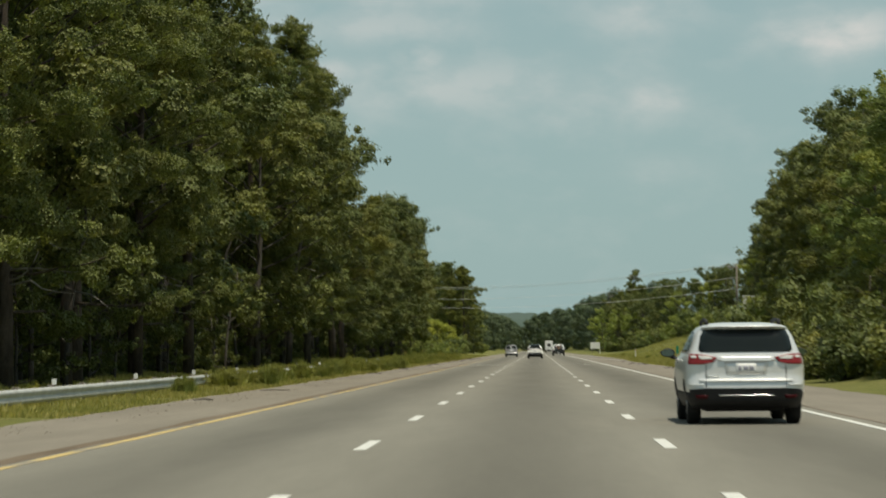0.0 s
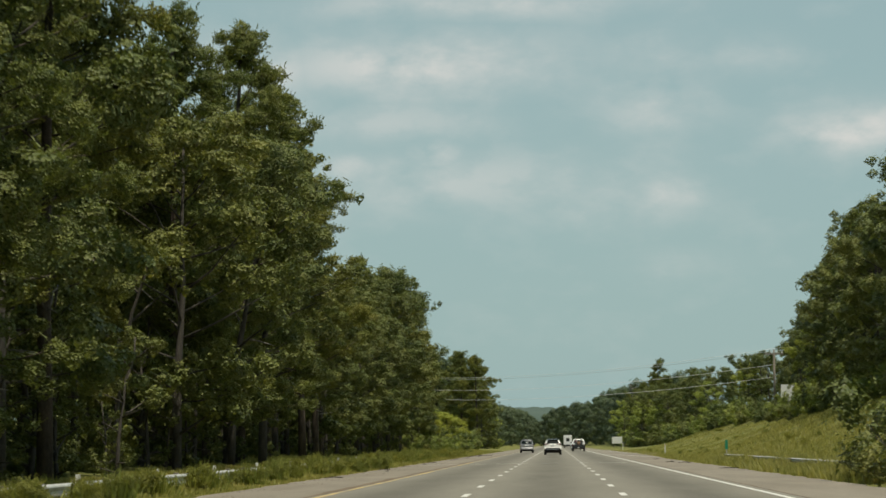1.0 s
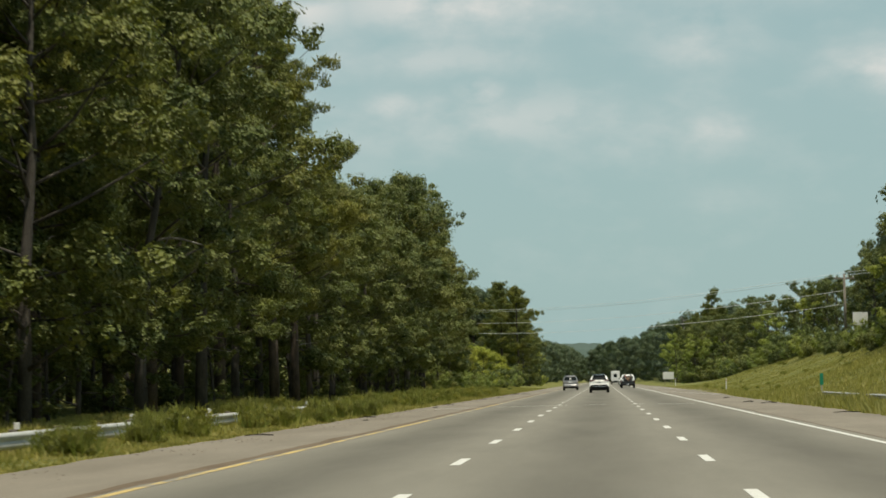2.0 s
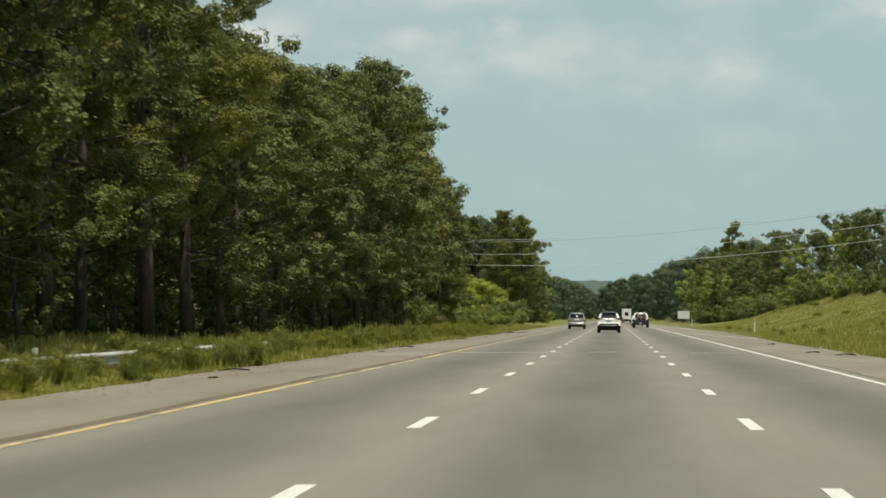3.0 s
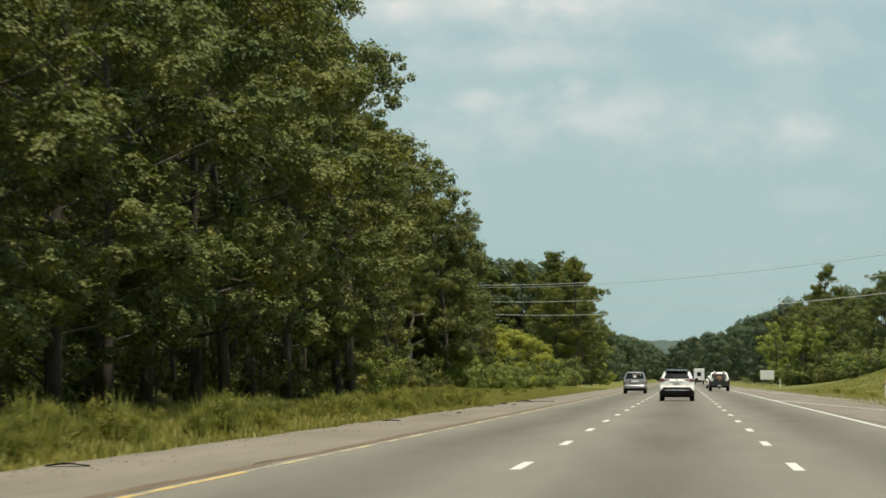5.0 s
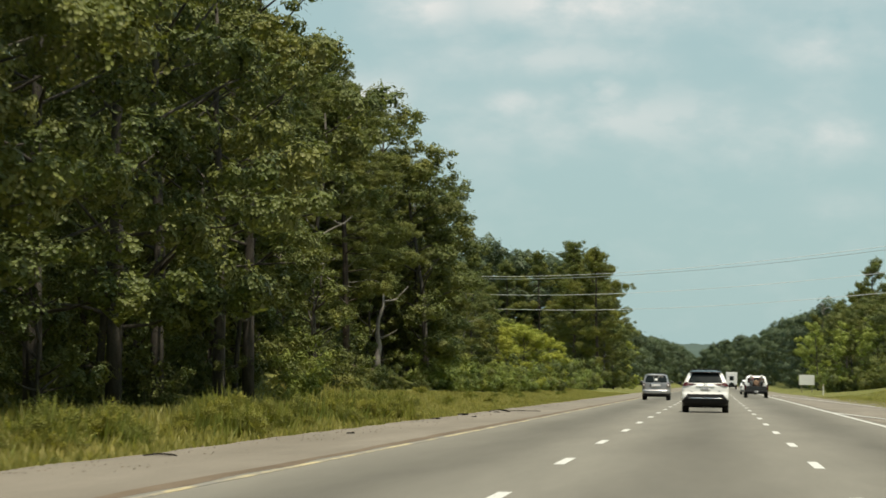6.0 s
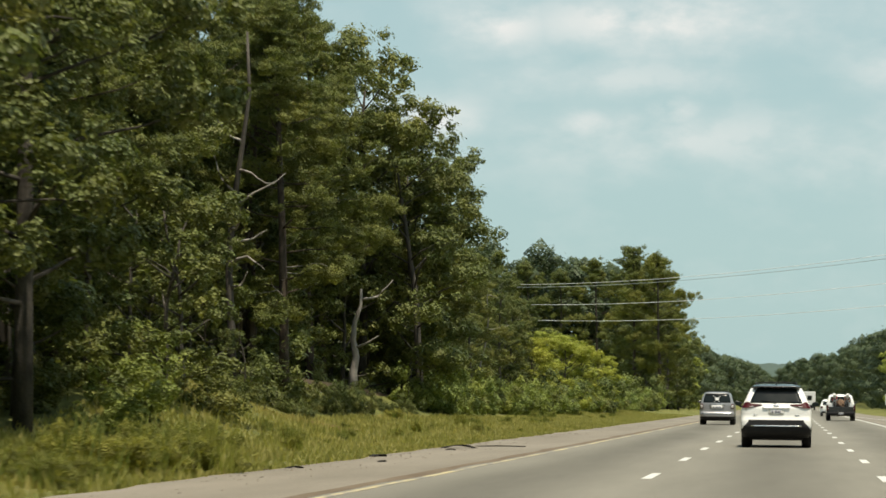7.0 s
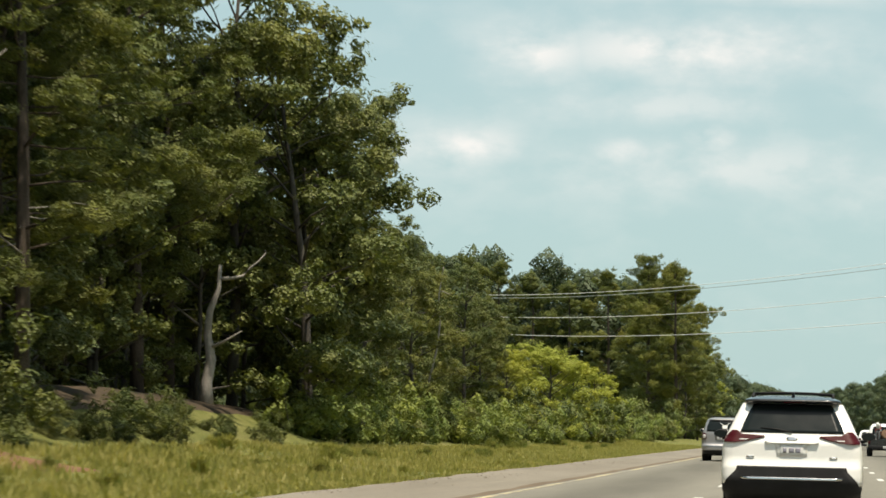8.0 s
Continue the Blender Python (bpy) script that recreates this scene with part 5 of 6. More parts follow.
def plate_bars(base, shell, z0, z1, half, proud):
    plate = part("license_plate", shell.tail_panel("license_plate", [(z0, -half, half), (z1, -half, half)], M["plate"], proud, 6, 0.02), None, base, "white licence plate with dark bars")
    zc = (z0 + z1) / 2
    for a, b in ((-0.75, -0.45), (-0.25, 0.2), (0.3, 0.75)):
        part("bar", shell.tail_panel("bar", [(zc - 0.035, a * half, b * half), (zc + 0.03, a * half, b * half)], M["plate_bar"], proud + 0.004, 3, 0.006), None, plate)


def mirrors(base, shell, y, z, mat, arm=0.07, glass="mirror", size=1.0):
    """Rounded door mirrors on short arms."""
    for s in (-1, 1):
        hw = shell.flank_x(y, z) - 0.01
        bm = bmesh.new()
        made = bmesh.ops.create_uvsphere(bm, u_segments=18, v_segments=10, radius=1.0)["verts"]
        for v in made:
            taper = 1 - 0.22 * max(0.0, v.co.x)
            v.co = Vector((s * (hw + arm + (0.115 + 0.125 * v.co.x) * size), y + (0.03 * v.co.y if v.co.y < 0 else 0.12 * v.co.y), z + 0.1 + 0.075 * size * v.co.z * taper))
        m = part("side_mirror", bm, M[mat], base)
        m.data.polygons.foreach_set("use_smooth", [True] * len(m.data.polygons))
        verts, faces = tube([(s * hw, y + 0.06, z - 0.05), (s * (hw + arm * 0.6), y + 0.05, z + 0.01), (s * (hw + arm + 0.08), y + 0.05, z + 0.05)], [0.035, 0.03, 0.03], 7)
        part("mirror_arm", mesh_from("mirror_arm", verts, faces, M["plastic"], True), None, m)
        bm = bmesh.new()
        bmesh.ops.create_cone(bm, cap_ends=True, segments=20, radius1=1.0, radius2=1.0, depth=0.01, matrix=Matrix.Rotation(math.pi / 2, 4, "X"))
        for v in bm.verts:
            v.co = Vector((s * (hw + arm + 0.115 * size) + 0.103 * size * v.co.x, y - 0.034 + v.co.y, z + 0.1 + 0.058 * size * v.co.z))
        part("mirror_glass", bm, M[glass], m, "mirror glass")


def rails(base, x, y0, y1, z, mat, thick=0.018):
    for s in (-1, 1):
        verts, faces = tube([(s * x, y0, z - 0.05), (s * x, y0 + 0.12, z), (s * x, (y0 + y1) / 2, z + 0.015), (s * x, y1 - 0.12, z), (s * x, y1, z - 0.05)], [thick] * 5, 8)
        part("roof_rail", mesh_from("roof_rail", verts, faces, M[mat], True), None, base)


def white_suv(m):
    base = thing("suv", m, "white SUV with black roof and bumper in the middle lane", "car", "cars on the road")
    half = [(0.28, 0.86), (0.40, 0.92), (0.62, 0.935), (0.95, 0.93), (1.08, 0.91), (1.2, 0.85), (1.45, 0.74), (1.58, 0.67), (1.64, 0.62), (1.68, 0.52), (1.695, 0.36)]
    tail = [(0.28, 0.16), (0.40, 0.04), (0.55, 0.0), (0.74, 0.03), (0.80, 0.08), (1.05, 0.10), (1.18, 0.17), (1.45, 0.34), (1.58, 0.42), (1.62, 0.36), (1.66, 0.5), (1.695, 0.9)]
    nose = [(0.28, 4.4), (0.5, 4.58), (0.85, 4.55), (0.98, 4.35), (1.04, 3.55), (1.2, 3.2), (1.45, 2.75), (1.58, 2.4), (1.66, 2.0), (1.695, 1.5)]
    s = Shell(half, tail, nose, 0.15, 0.015)
    part("body", s.loft("suv_body", [0.50, 0.56, 0.62, 0.70, 0.74, 0.80, 0.88, 0.95, 1.02, 1.05, 1.08, 1.13, 1.18, 1.22, 1.3, 1.4, 1.5, 1.58], M["car_white"]), None, base)
    part("roof", s.loft("suv_roof", [1.584, 1.62, 1.64, 1.66, 1.68, 1.695], M["car_black"]), None, base, "glossy black roof")
    part("lower_cladding", s.loft("suv_cladding", [0.27, 0.32, 0.40, 0.46, 0.496], M["plastic"]), None, base, "matt black sill cladding")
    part("bumper", s.tail_panel("bumper", [(0.31, -0.86, 0.86), (0.45, -0.91, 0.91), (0.56, -0.86, 0.86), (0.68, -0.74, 0.74), (0.74, -0.72, 0.72)], M["plastic"], 0.03, 18, 0.06), None, base, "black plastic bumper")
    part("bumper_trim", s.tail_panel("bumper_trim", [(0.565, -0.66, 0.66), (0.595, -0.67, 0.67)], M["chrome"], 0.04, 14, 0.02), None, base, "silver trim strip")
    part("rear_window", s.tail_panel("rear_window", [(1.19, -0.69, 0.69), (1.30, -0.65, 0.65), (1.45, -0.585, 0.585), (1.575, -0.52, 0.52)], M["glass"], 0.012, 14, 0.02), None, base, "dark tinted rear window")
    spoiler = s.tail_panel("spoiler", [(1.585, -0.62, 0.62), (1.61, -0.62, 0.62), (1.65, -0.56, 0.56)], M["car_black"], 0.1, 14, 0.2)
    spoiler = part("spoiler", spoiler, None, base, "black roof spoiler")
    part("brake_light", s.tail_panel("brake_light", [(1.592, -0.12, 0.12), (1.606, -0.12, 0.12)], M["lamp_red"], 0.106, 4, 0.01), None, spoiler)
    for side in (1, -1):
        lamp = [(1.05, 0.74, 0.90), (1.075, 0.58, 0.905), (1.11, 0.44, 0.895), (1.135, 0.36, 0.88), (1.15, 0.38, 0.86), (1.165, 0.66, 0.85), (1.215, 0.73, 0.80)]
        t = part("tail_light", s.tail_panel("tail_light", lamp if side > 0 else mirrored(lamp), M["lamp_red"], 0.022, 10, 0.03), None, base, "dark red tail light")
        inner = [(1.085, 0.60, 0.70), (1.10, 0.56, 0.70)]
        part("lamp_strip", s.tail_panel("lamp_strip", inner if side > 0 else mirrored(inner), M["lamp_clear"], 0.027, 4, 0.008), None, t)
        badge = [(0.855, 0.50, 0.60), (0.875, 0.50, 0.60)]
        part("badge", s.tail_panel("badge", badge if side > 0 else mirrored(badge), M["chrome"], 0.01, 3, 0.012), None, base)
        win = [(1.14, 0.75, 3.1), (1.3, 0.85, 2.95), (1.45, 0.98, 2.65), (1.54, 1.1, 2.4)]
        part("side_window", s.side_panel("side_window", win, side, M["glass"], 0.006), None, base, "dark side glass")
        for y in (0.95, 3.62):
            arch = [(0.42, y - 0.46, y + 0.46), (0.62, y - 0.40, y + 0.40), (0.76, y - 0.22, y + 0.22)]
            part("wheel_arch", s.side_panel("wheel_arch", arch, side, M["plastic"], 0.01), None, base)
    part("handle_trim", s.tail_panel("handle_trim", [(1.045, -0.34, 0.34), (1.075, -0.36, 0.36)], M["car_white"], 0.03, 10, 0.05), None, base)
    part("emblem", s.tail_panel("emblem", [(1.09, -0.05, 0.05), (1.115, -0.075, 0.075), (1.14, -0.05, 0.05)], M["chrome"], 0.02, 6, 0.02), None, base, "plain chrome oval emblem")
    part("plate_recess", s.tail_panel("plate_recess", [(0.87, -0.2, 0.2), (1.04, -0.22, 0.22)], M["car_white"], 0.004, 6, 0.02), None, base)
    plate_bars(base, s, 0.885, 1.035, 0.155, 0.014)
    verts, faces = tube([(0.0, s.tail_y(0, 1.2) - 0.03, 1.2), (-0.2, s.tail_y(0.2, 1.24) - 0.03, 1.235), (-0.42, s.tail_y(0.4, 1.27) - 0.03, 1.25)], [0.012, 0.01, 0.006], 6)
    part("wiper", mesh_from("wiper", verts, faces, M["plastic"], True), None, base)
    verts, faces = tube([(0, 0.85, 1.69), (0, 0.74, 1.72), (0, 0.68, 1.732)], [0.03, 0.022, 0.008], 6)
    part("antenna_fin", mesh_from("antenna_fin", verts, faces, M["car_black"], True), None, base)
    rails(base, 0.54, 0.75, 2.4, 1.715, "plastic")
    for y in (1.05, 2.0):
        verts, faces = tube([(-0.55, y, 1.72), (-0.3, y, 1.735), (0, y, 1.74), (0.3, y, 1.735), (0.55, y, 1.72)], [0.014] * 5, 7)
        part("crossbar", mesh_from("crossbar", verts, faces, M["plastic"], True), None, base)
    mirrors(base, s, 2.75, 1.06, "plastic", 0.05, "glass", 0.85)
    add_wheels(base, 0.80, (0.95, 3.62), 0.355, 0.25)
    part("underbody", box_bm(-0.7, 0.7, 0.35, 4.2, 0.2, 0.28, bevel=0.02), M["plastic"], base)
    return base


def silver_suv(m):
    base = thing("compact_suv", m, "silver compact SUV with black bumper in the outer lane", "car", "cars on the road")
    half = [(0.26, 0.82), (0.38, 0.88), (0.60, 0.91), (0.88, 0.91), (1.02, 0.89), (1.12, 0.84), (1.35, 0.755), (1.45, 0.70), (1.50, 0.65), (1.55, 0.54), (1.57, 0.36)]
    tail = [(0.26, 0.14), (0.36, 0.03), (0.55, 0.0), (0.66, 0.02), (0.72, 0.05), (0.95, 0.05), (1.1, 0.09), (1.35, 0.2), (1.47, 0.27), (1.50, 0.22), (1.53, 0.34), (1.57, 0.8)]
    nose = [(0.26, 4.0), (0.5, 4.1), (0.8, 4.08), (0.98, 3.9), (1.06, 3.2), (1.18, 2.95), (1.35, 2.55), (1.48, 2.2), (1.54, 1.8), (1.57, 1.4)]
    s = Shell(half, tail, nose, 0.26, 0.05)
    part("body", s.loft("compact_body", [0.50, 0.55, 0.60, 0.66, 0.72, 0.80, 0.88, 0.95, 1.02, 1.08, 1.12, 1.15, 1.2, 1.27, 1.35, 1.42, 1.47, 1.5, 1.53, 1.55, 1.57], M["car_silver"]), None, base)
    part("lower_cladding", s.loft("compact_cladding", [0.25, 0.30, 0.36, 0.44, 0.496], M["plastic"]), None, base, "black plastic sills")
    part("bumper", s.tail_panel("bumper", [(0.28, -0.80, 0.80), (0.40, -0.85, 0.85), (0.54, -0.86, 0.86), (0.56, -0.6, 0.6)], M["plastic"], 0.025, 18, 0.05), None, base, "black rear bumper")
    part("bumper_trim", s.tail_panel("bumper_trim", [(0.44, -0.42, 0.42), (0.46, -0.42, 0.42)], M["chrome"], 0.035, 10, 0.02), None, base)
    part("rear_window", s.tail_panel("rear_window", [(1.115, -0.68, 0.68), (1.15, -0.72, 0.72), (1.355, -0.68, 0.68), (1.46, -0.63, 0.63)], M["glass"], 0.012, 14, 0.02), None, base, "dark rear window")
    spoiler = part("spoiler", s.tail_panel("spoiler", [(1.475, -0.66, 0.66), (1.50, -0.65, 0.65), (1.525, -0.58, 0.58)], M["car_silver"], 0.07, 12, 0.16), None, base)
    part("brake_light", s.tail_panel("brake_light", [(1.48, -0.14, 0.14), (1.492, -0.14, 0.14)], M["lamp_red"], 0.078, 4, 0.01), None, spoiler)
    part("tailgate_crease", s.tail_panel("tailgate_crease", [(0.665, -0.72, 0.72), (0.685, -0.72, 0.72), (0.70, -0.70, 0.70)], M["car_silver"], 0.03, 12, 0.05), None, base)
    part("handle_trim", s.tail_panel("handle_trim", [(0.975, -0.42, 0.42), (0.99, -0.44, 0.44), (1.04, -0.42, 0.42)], M["car_silver"], 0.03, 12, 0.05), None, base)
    part("plate_recess", s.tail_panel("plate_recess", [(0.76, -0.30, 0.30), (0.96, -0.34, 0.34)], M["car_silver"], 0.003, 8, 0.02), None, base)
    plate_bars(base, s, 0.79, 0.94, 0.155, 0.014)
    for side in (1, -1):
        lamp = [(0.925, 0.66, 0.875), (0.96, 0.50, 0.875), (1.03, 0.44, 0.862), (1.07, 0.62, 0.855), (1.085, 0.74, 0.845)]
        t = part("tail_light", s.tail_panel("tail_light", lamp if side > 0 else mirrored(lamp), M["lamp_bright"], 0.025, 12, 0.035), None, base, "red tail light with clear band")
        clear = [(1.0, 0.52, 0.70), (1.03, 0.50, 0.72), (1.06, 0.62, 0.73)]
        part("clear_band", s.tail_panel("clear_band", clear if side > 0 else mirrored(clear), M["lamp_clear"], 0.031, 6, 0.01), None, t)
        blink = [(1.02, 0.755, 0.84), (1.06, 0.755, 0.835)]
        part("blinker", s.tail_panel("blinker", blink if side > 0 else mirrored(blink), M["lamp_clear"], 0.031, 5, 0.01), None, t)
        gap = [(0.57, 0.605, 0.617), (0.75, 0.605, 0.617), (0.92, 0.60, 0.612)]
        part("shut_line", s.tail_panel("shut_line", gap if side > 0 else mirrored(gap), M["plastic"], 0.003, 2, 0.01), None, base, "dark gap beside the tailgate")
        crease = [(0.60, 0.64, 0.86), (0.625, 0.64, 0.87)]
        part("body_crease", s.tail_panel("body_crease", crease if side > 0 else mirrored(crease), M["car_silver"], 0.018, 6, 0.03), None, base)
        ref = [(0.40, 0.60, 0.76), (0.455, 0.58, 0.78)]
        part("reflector", s.tail_panel("reflector", ref if side > 0 else mirrored(ref), M["lamp_red"], 0.032, 5, 0.01), None, base)
        badge = [(0.73, 0.42, 0.60), (0.75, 0.42, 0.60)]
        if side < 0:
            part("badge", s.tail_panel("badge", mirrored(badge), M["chrome"], 0.01, 4, 0.012), None, base)
        win = [(1.10, 1.0, 2.75), (1.25, 1.05, 2.6), (1.36, 1.12, 2.4), (1.43, 1.2, 2.2)]
        part("side_window", s.side_panel("side_window", win, side, M["glass"], 0.006), None, base, "dark side glass")
        qw = [(1.13, 0.5, 0.92), (1.25, 0.56, 0.95), (1.38, 0.66, 1.0)]
        part("quarter_window", s.side_panel("quarter_window", qw, side, M["glass"], 0.006), None, base, "dark quarter glass")
        for y in (0.72, 3.24):
            arch = [(0.40, y - 0.36, y + 0.40), (0.54, y - 0.33, y + 0.36), (0.64, y - 0.24, y + 0.26), (0.70, y - 0.1, y + 0.1)]
            part("wheel_arch", s.side_panel("wheel_arch", arch, side, M["plastic"], 0.004, 8, 0.012), None, base)
        handle = [(0.97, 1.35, 1.58), (0.995, 1.35, 1.58)]
        part("door_handle", s.side_panel("door_handle", handle, side, M["car_silver"], 0.035, 4, 0.045), None, base)
        handle = [(0.97, 2.35, 2.58), (0.995, 2.35, 2.58)]
        part("door_handle", s.side_panel("door_handle", handle, side, M["car_silver"], 0.035, 4, 0.045), None, base)
    rails(base, 0.56, 0.62, 1.9, 1.60, "plastic", 0.03)
    mirrors(base, s, 2.5, 1.0, "plastic")
    add_wheels(base, 0.77, (0.72, 3.24), 0.33, 0.21)
    part("underbody", box_bm(-0.62, 0.62, 0.3, 3.8, 0.2, 0.26, bevel=0.02), M["plastic"], base)
    return base


def grey_suv(m):
    base = thing("suv", m, "older grey SUV with roof rack in the inner lane", "car", "cars on the road")
    half = [(0.30, 0.84), (0.42, 0.90), (0.7, 0.925), (1.05, 0.91), (1.2, 0.86), (1.5, 0.77), (1.66, 0.70), (1.72, 0.60), (1.75, 0.42)]
    tail = [(0.30, 0.10), (0.42, 0.0), (0.62, 0.0), (0.66, 0.10), (1.1, 0.12), (1.2, 0.15), (1.5, 0.28), (1.64, 0.36), (1.72, 0.46), (1.75, 0.8)]
    nose = [(0.30, 4.4), (0.5, 4.55), (0.9, 4.5), (1.08, 4.2), (1.12, 3.5), (1.3, 3.15), (1.5, 2.8), (1.66, 2.4), (1.75, 1.9)]
    s = Shell(half, tail, nose, 0.22, 0.06)
    part("body", s.loft("grey_body", [0.47, 0.55, 0.62, 0.66, 0.75, 0.85, 0.95, 1.05, 1.12, 1.2, 1.3, 1.4, 1.5, 1.6, 1.66, 1.7, 1.73, 1.75], M["car_grey"]), None, base)
    part("lower_cladding", s.loft("grey_cladding", [0.29, 0.34, 0.42, 0.466], M["plastic"]), None, base)
    part("bumper", s.tail_panel("bumper", [(0.44, -0.88, 0.88), (0.52, -0.9, 0.9), (0.63, -0.9, 0.9)], M["car_grey"], 0.03, 16, 0.05), None, base, "grey painted bumper")
    part("bumper_strip", s.tail_panel("bumper_strip", [(0.60, -0.8, 0.8), (0.635, -0.8, 0.8)], M["chrome"], 0.04, 14, 0.02), None, base)
    win = part("rear_window", s.tail_panel("rear_window", [(1.18, -0.72, 0.72), (1.4, -0.70, 0.70), (1.62, -0.62, 0.62)], M["glass"], 0.012, 12, 0.02), None, base, "dark rear window")
    part("sticker", s.tail_panel("sticker", [(1.30, -0.05, 0.05), (1.33, -0.10, 0.10), (1.40, -0.11, 0.11), (1.44, -0.06, 0.06)], M["white_paint"], 0.018, 4, 0.008), None, win, "round white sticker")
    for sx, z0, z1, x1 in ((-1, 1.43, 1.55, 0.2), (1, 1.43, 1.55, 0.2), (-1, 1.31, 1.21, 0.13), (1, 1.31, 1.21, 0.13)):
        verts, faces = tube([(sx * 0.06, s.tail_y(0.06, z0) - 0.02, z0), (sx * x1, s.tail_y(x1, z1) - 0.02, z1)], [0.014, 0.008], 5)
        part("sticker_ray", mesh_from("sticker_ray", verts, faces, M["white_paint"]), None, win)
    part("plate_panel", s.tail_panel("plate_panel", [(0.86, -0.36, 0.36), (1.08, -0.38, 0.38)], M["car_grey"], 0.02, 8, 0.03), None, base)
    plate_bars(base, s, 0.87, 1.03, 0.29, 0.032)
    part("handle_trim", s.tail_panel("handle_trim", [(1.07, -0.40, 0.40), (1.10, -0.40, 0.40)], M["chrome"], 0.035, 8, 0.03), None, base)
    part("spoiler", s.tail_panel("spoiler", [(1.65, -0.64, 0.64), (1.70, -0.60, 0.60)], M["car_grey"], 0.08, 10, 0.15), None, base)
    for side in (1, -1):
        lamp = [(0.86, 0.74, 0.905), (0.95, 0.72, 0.91), (1.08, 0.74, 0.90), (1.12, 0.78, 0.885)]
        t = part("tail_light", s.tail_panel("tail_light", lamp if side > 0 else mirrored(lamp), M["lamp_red"], 0.02, 8, 0.03), None, base, "red tail light with clear centre")
        clear = [(0.90, 0.755, 0.87), (1.06, 0.755, 0.87)]
        part("clear_lens", s.tail_panel("clear_lens", clear if side > 0 else mirrored(clear), M["lamp_clear"], 0.026, 4, 0.01), None, t)
        win2 = [(1.2, 0.7, 3.1), (1.4, 0.8, 2.9), (1.58, 0.95, 2.55)]
        part("side_window", s.side_panel("side_window", win2, side, M["glass"], 0.006), None, base, "dark side glass")
    verts, faces = tube([(0.1, 0.2, 1.15), (-0.12, 0.18, 1.22), (-0.3, 0.2, 1.24)], [0.012, 0.01, 0.006], 5)
    part("wiper", mesh_from("wiper", verts, faces, M["plastic"]), None, base)
    rails(base, 0.55, 0.8, 2.2, 1.785, "plastic")
    part("rack_bar", box_bm(-0.56, 0.56, 0.95, 1.01, 1.77, 1.80, bevel=0.008), M["plastic"], base)
    part("rack_bar", box_bm(-0.56, 0.56, 1.9, 1.96, 1.77, 1.80, bevel=0.008), M["plastic"], base)
    mirrors(base, s, 2.9, 1.12, "car_grey", 0.05, "glass", 0.85)
    add_wheels(base, 0.79, (0.98, 3.6), 0.365, 0.25)
    part("underbody", box_bm(-0.66, 0.66, 0.3, 4.1, 0.22, 0.3, bevel=0.02), M["plastic"], base)
    return base


def pickup(m):
    base = thing("pickup_truck", m, "pickup truck with white cab, black bed and bumper, carrying motorbikes", "pickup truck", "cars on the road")
    half = [(0.45, 0.93), (0.6, 0.98), (1.0, 0.98), (1.15, 0.96), (1.35, 0.90), (1.7, 0.80), (1.8, 0.72), (1.84, 0.55)]
    tail = [(0.45, 2.1), (1.15, 2.1), (1.4, 2.14), (1.75, 2.25), (1.84, 2.5)]
    nose = [(0.45, 5.5), (0.9, 5.55), (1.1, 5.35), (1.16, 4.4), (1.4, 4.0), (1.75, 3.45), (1.84, 3.1)]
    s = Shell(half, tail, nose, 0.12, 0.02)
    part("cab", s.loft("truck_cab", [0.45, 0.6, 0.8, 1.0, 1.1, 1.16, 1.25, 1.35, 1.5, 1.65, 1.74, 1.8, 1.84], M["car_white"]), None, base)
    part("cab_window", s.tail_panel("cab_window", [(1.25, -0.72, 0.72), (1.5, -0.70, 0.70), (1.68, -0.64, 0.64)], M["glass"], 0.012, 8, 0.02), None, base, "rear cab glass")
    bed = part("bed", box_bm(-0.95, 0.95, 0.1, 2.08, 0.62, 0.70, bevel=0.01), M["car_black"], base)
    for a, b in ((-0.98, -0.86), (0.86, 0.98)):
        part("bed_side", box_bm(a, b, 0.1, 2.08, 0.52, 1.12, bevel=0.03), M["car_black"], bed)
    part("tailgate", box_bm(-0.855, 0.855, 0.06, 0.14, 0.56, 0.98, bevel=0.02), M["car_black"], base, "dark tailgate")
    part("bumper", box_bm(-0.93, 0.93, -0.08, 0.08, 0.44, 0.60, bevel=0.03), M["plastic"], base, "dark step bumper")
    for sx in (-1, 1):
        a, b = sorted((sx * 0.86, sx * 0.98))
        part("tail_light", box_bm(a, b, 0.075, 0.098, 0.72, 1.06, bevel=0.008), M["lamp_red"], base, "red tail light")
    plate = part("license_plate", box_bm(-0.15, 0.15, -0.095, -0.083, 0.46, 0.58, bevel=0.003), M["plate"], base)
    part("bar", box_bm(-0.11, 0.11, -0.1, -0.096, 0.5, 0.54), M["plate_bar"], plate)
    mirrors(base, s, 3.6, 1.2, "plastic")
    add_wheels(base, 0.84, (1.15, 4.6), 0.40, 0.27)
    part("underbody", box_bm(-0.7, 0.7, 0.2, 5.0, 0.34, 0.46, bevel=0.02), M["plastic"], base)
    return base


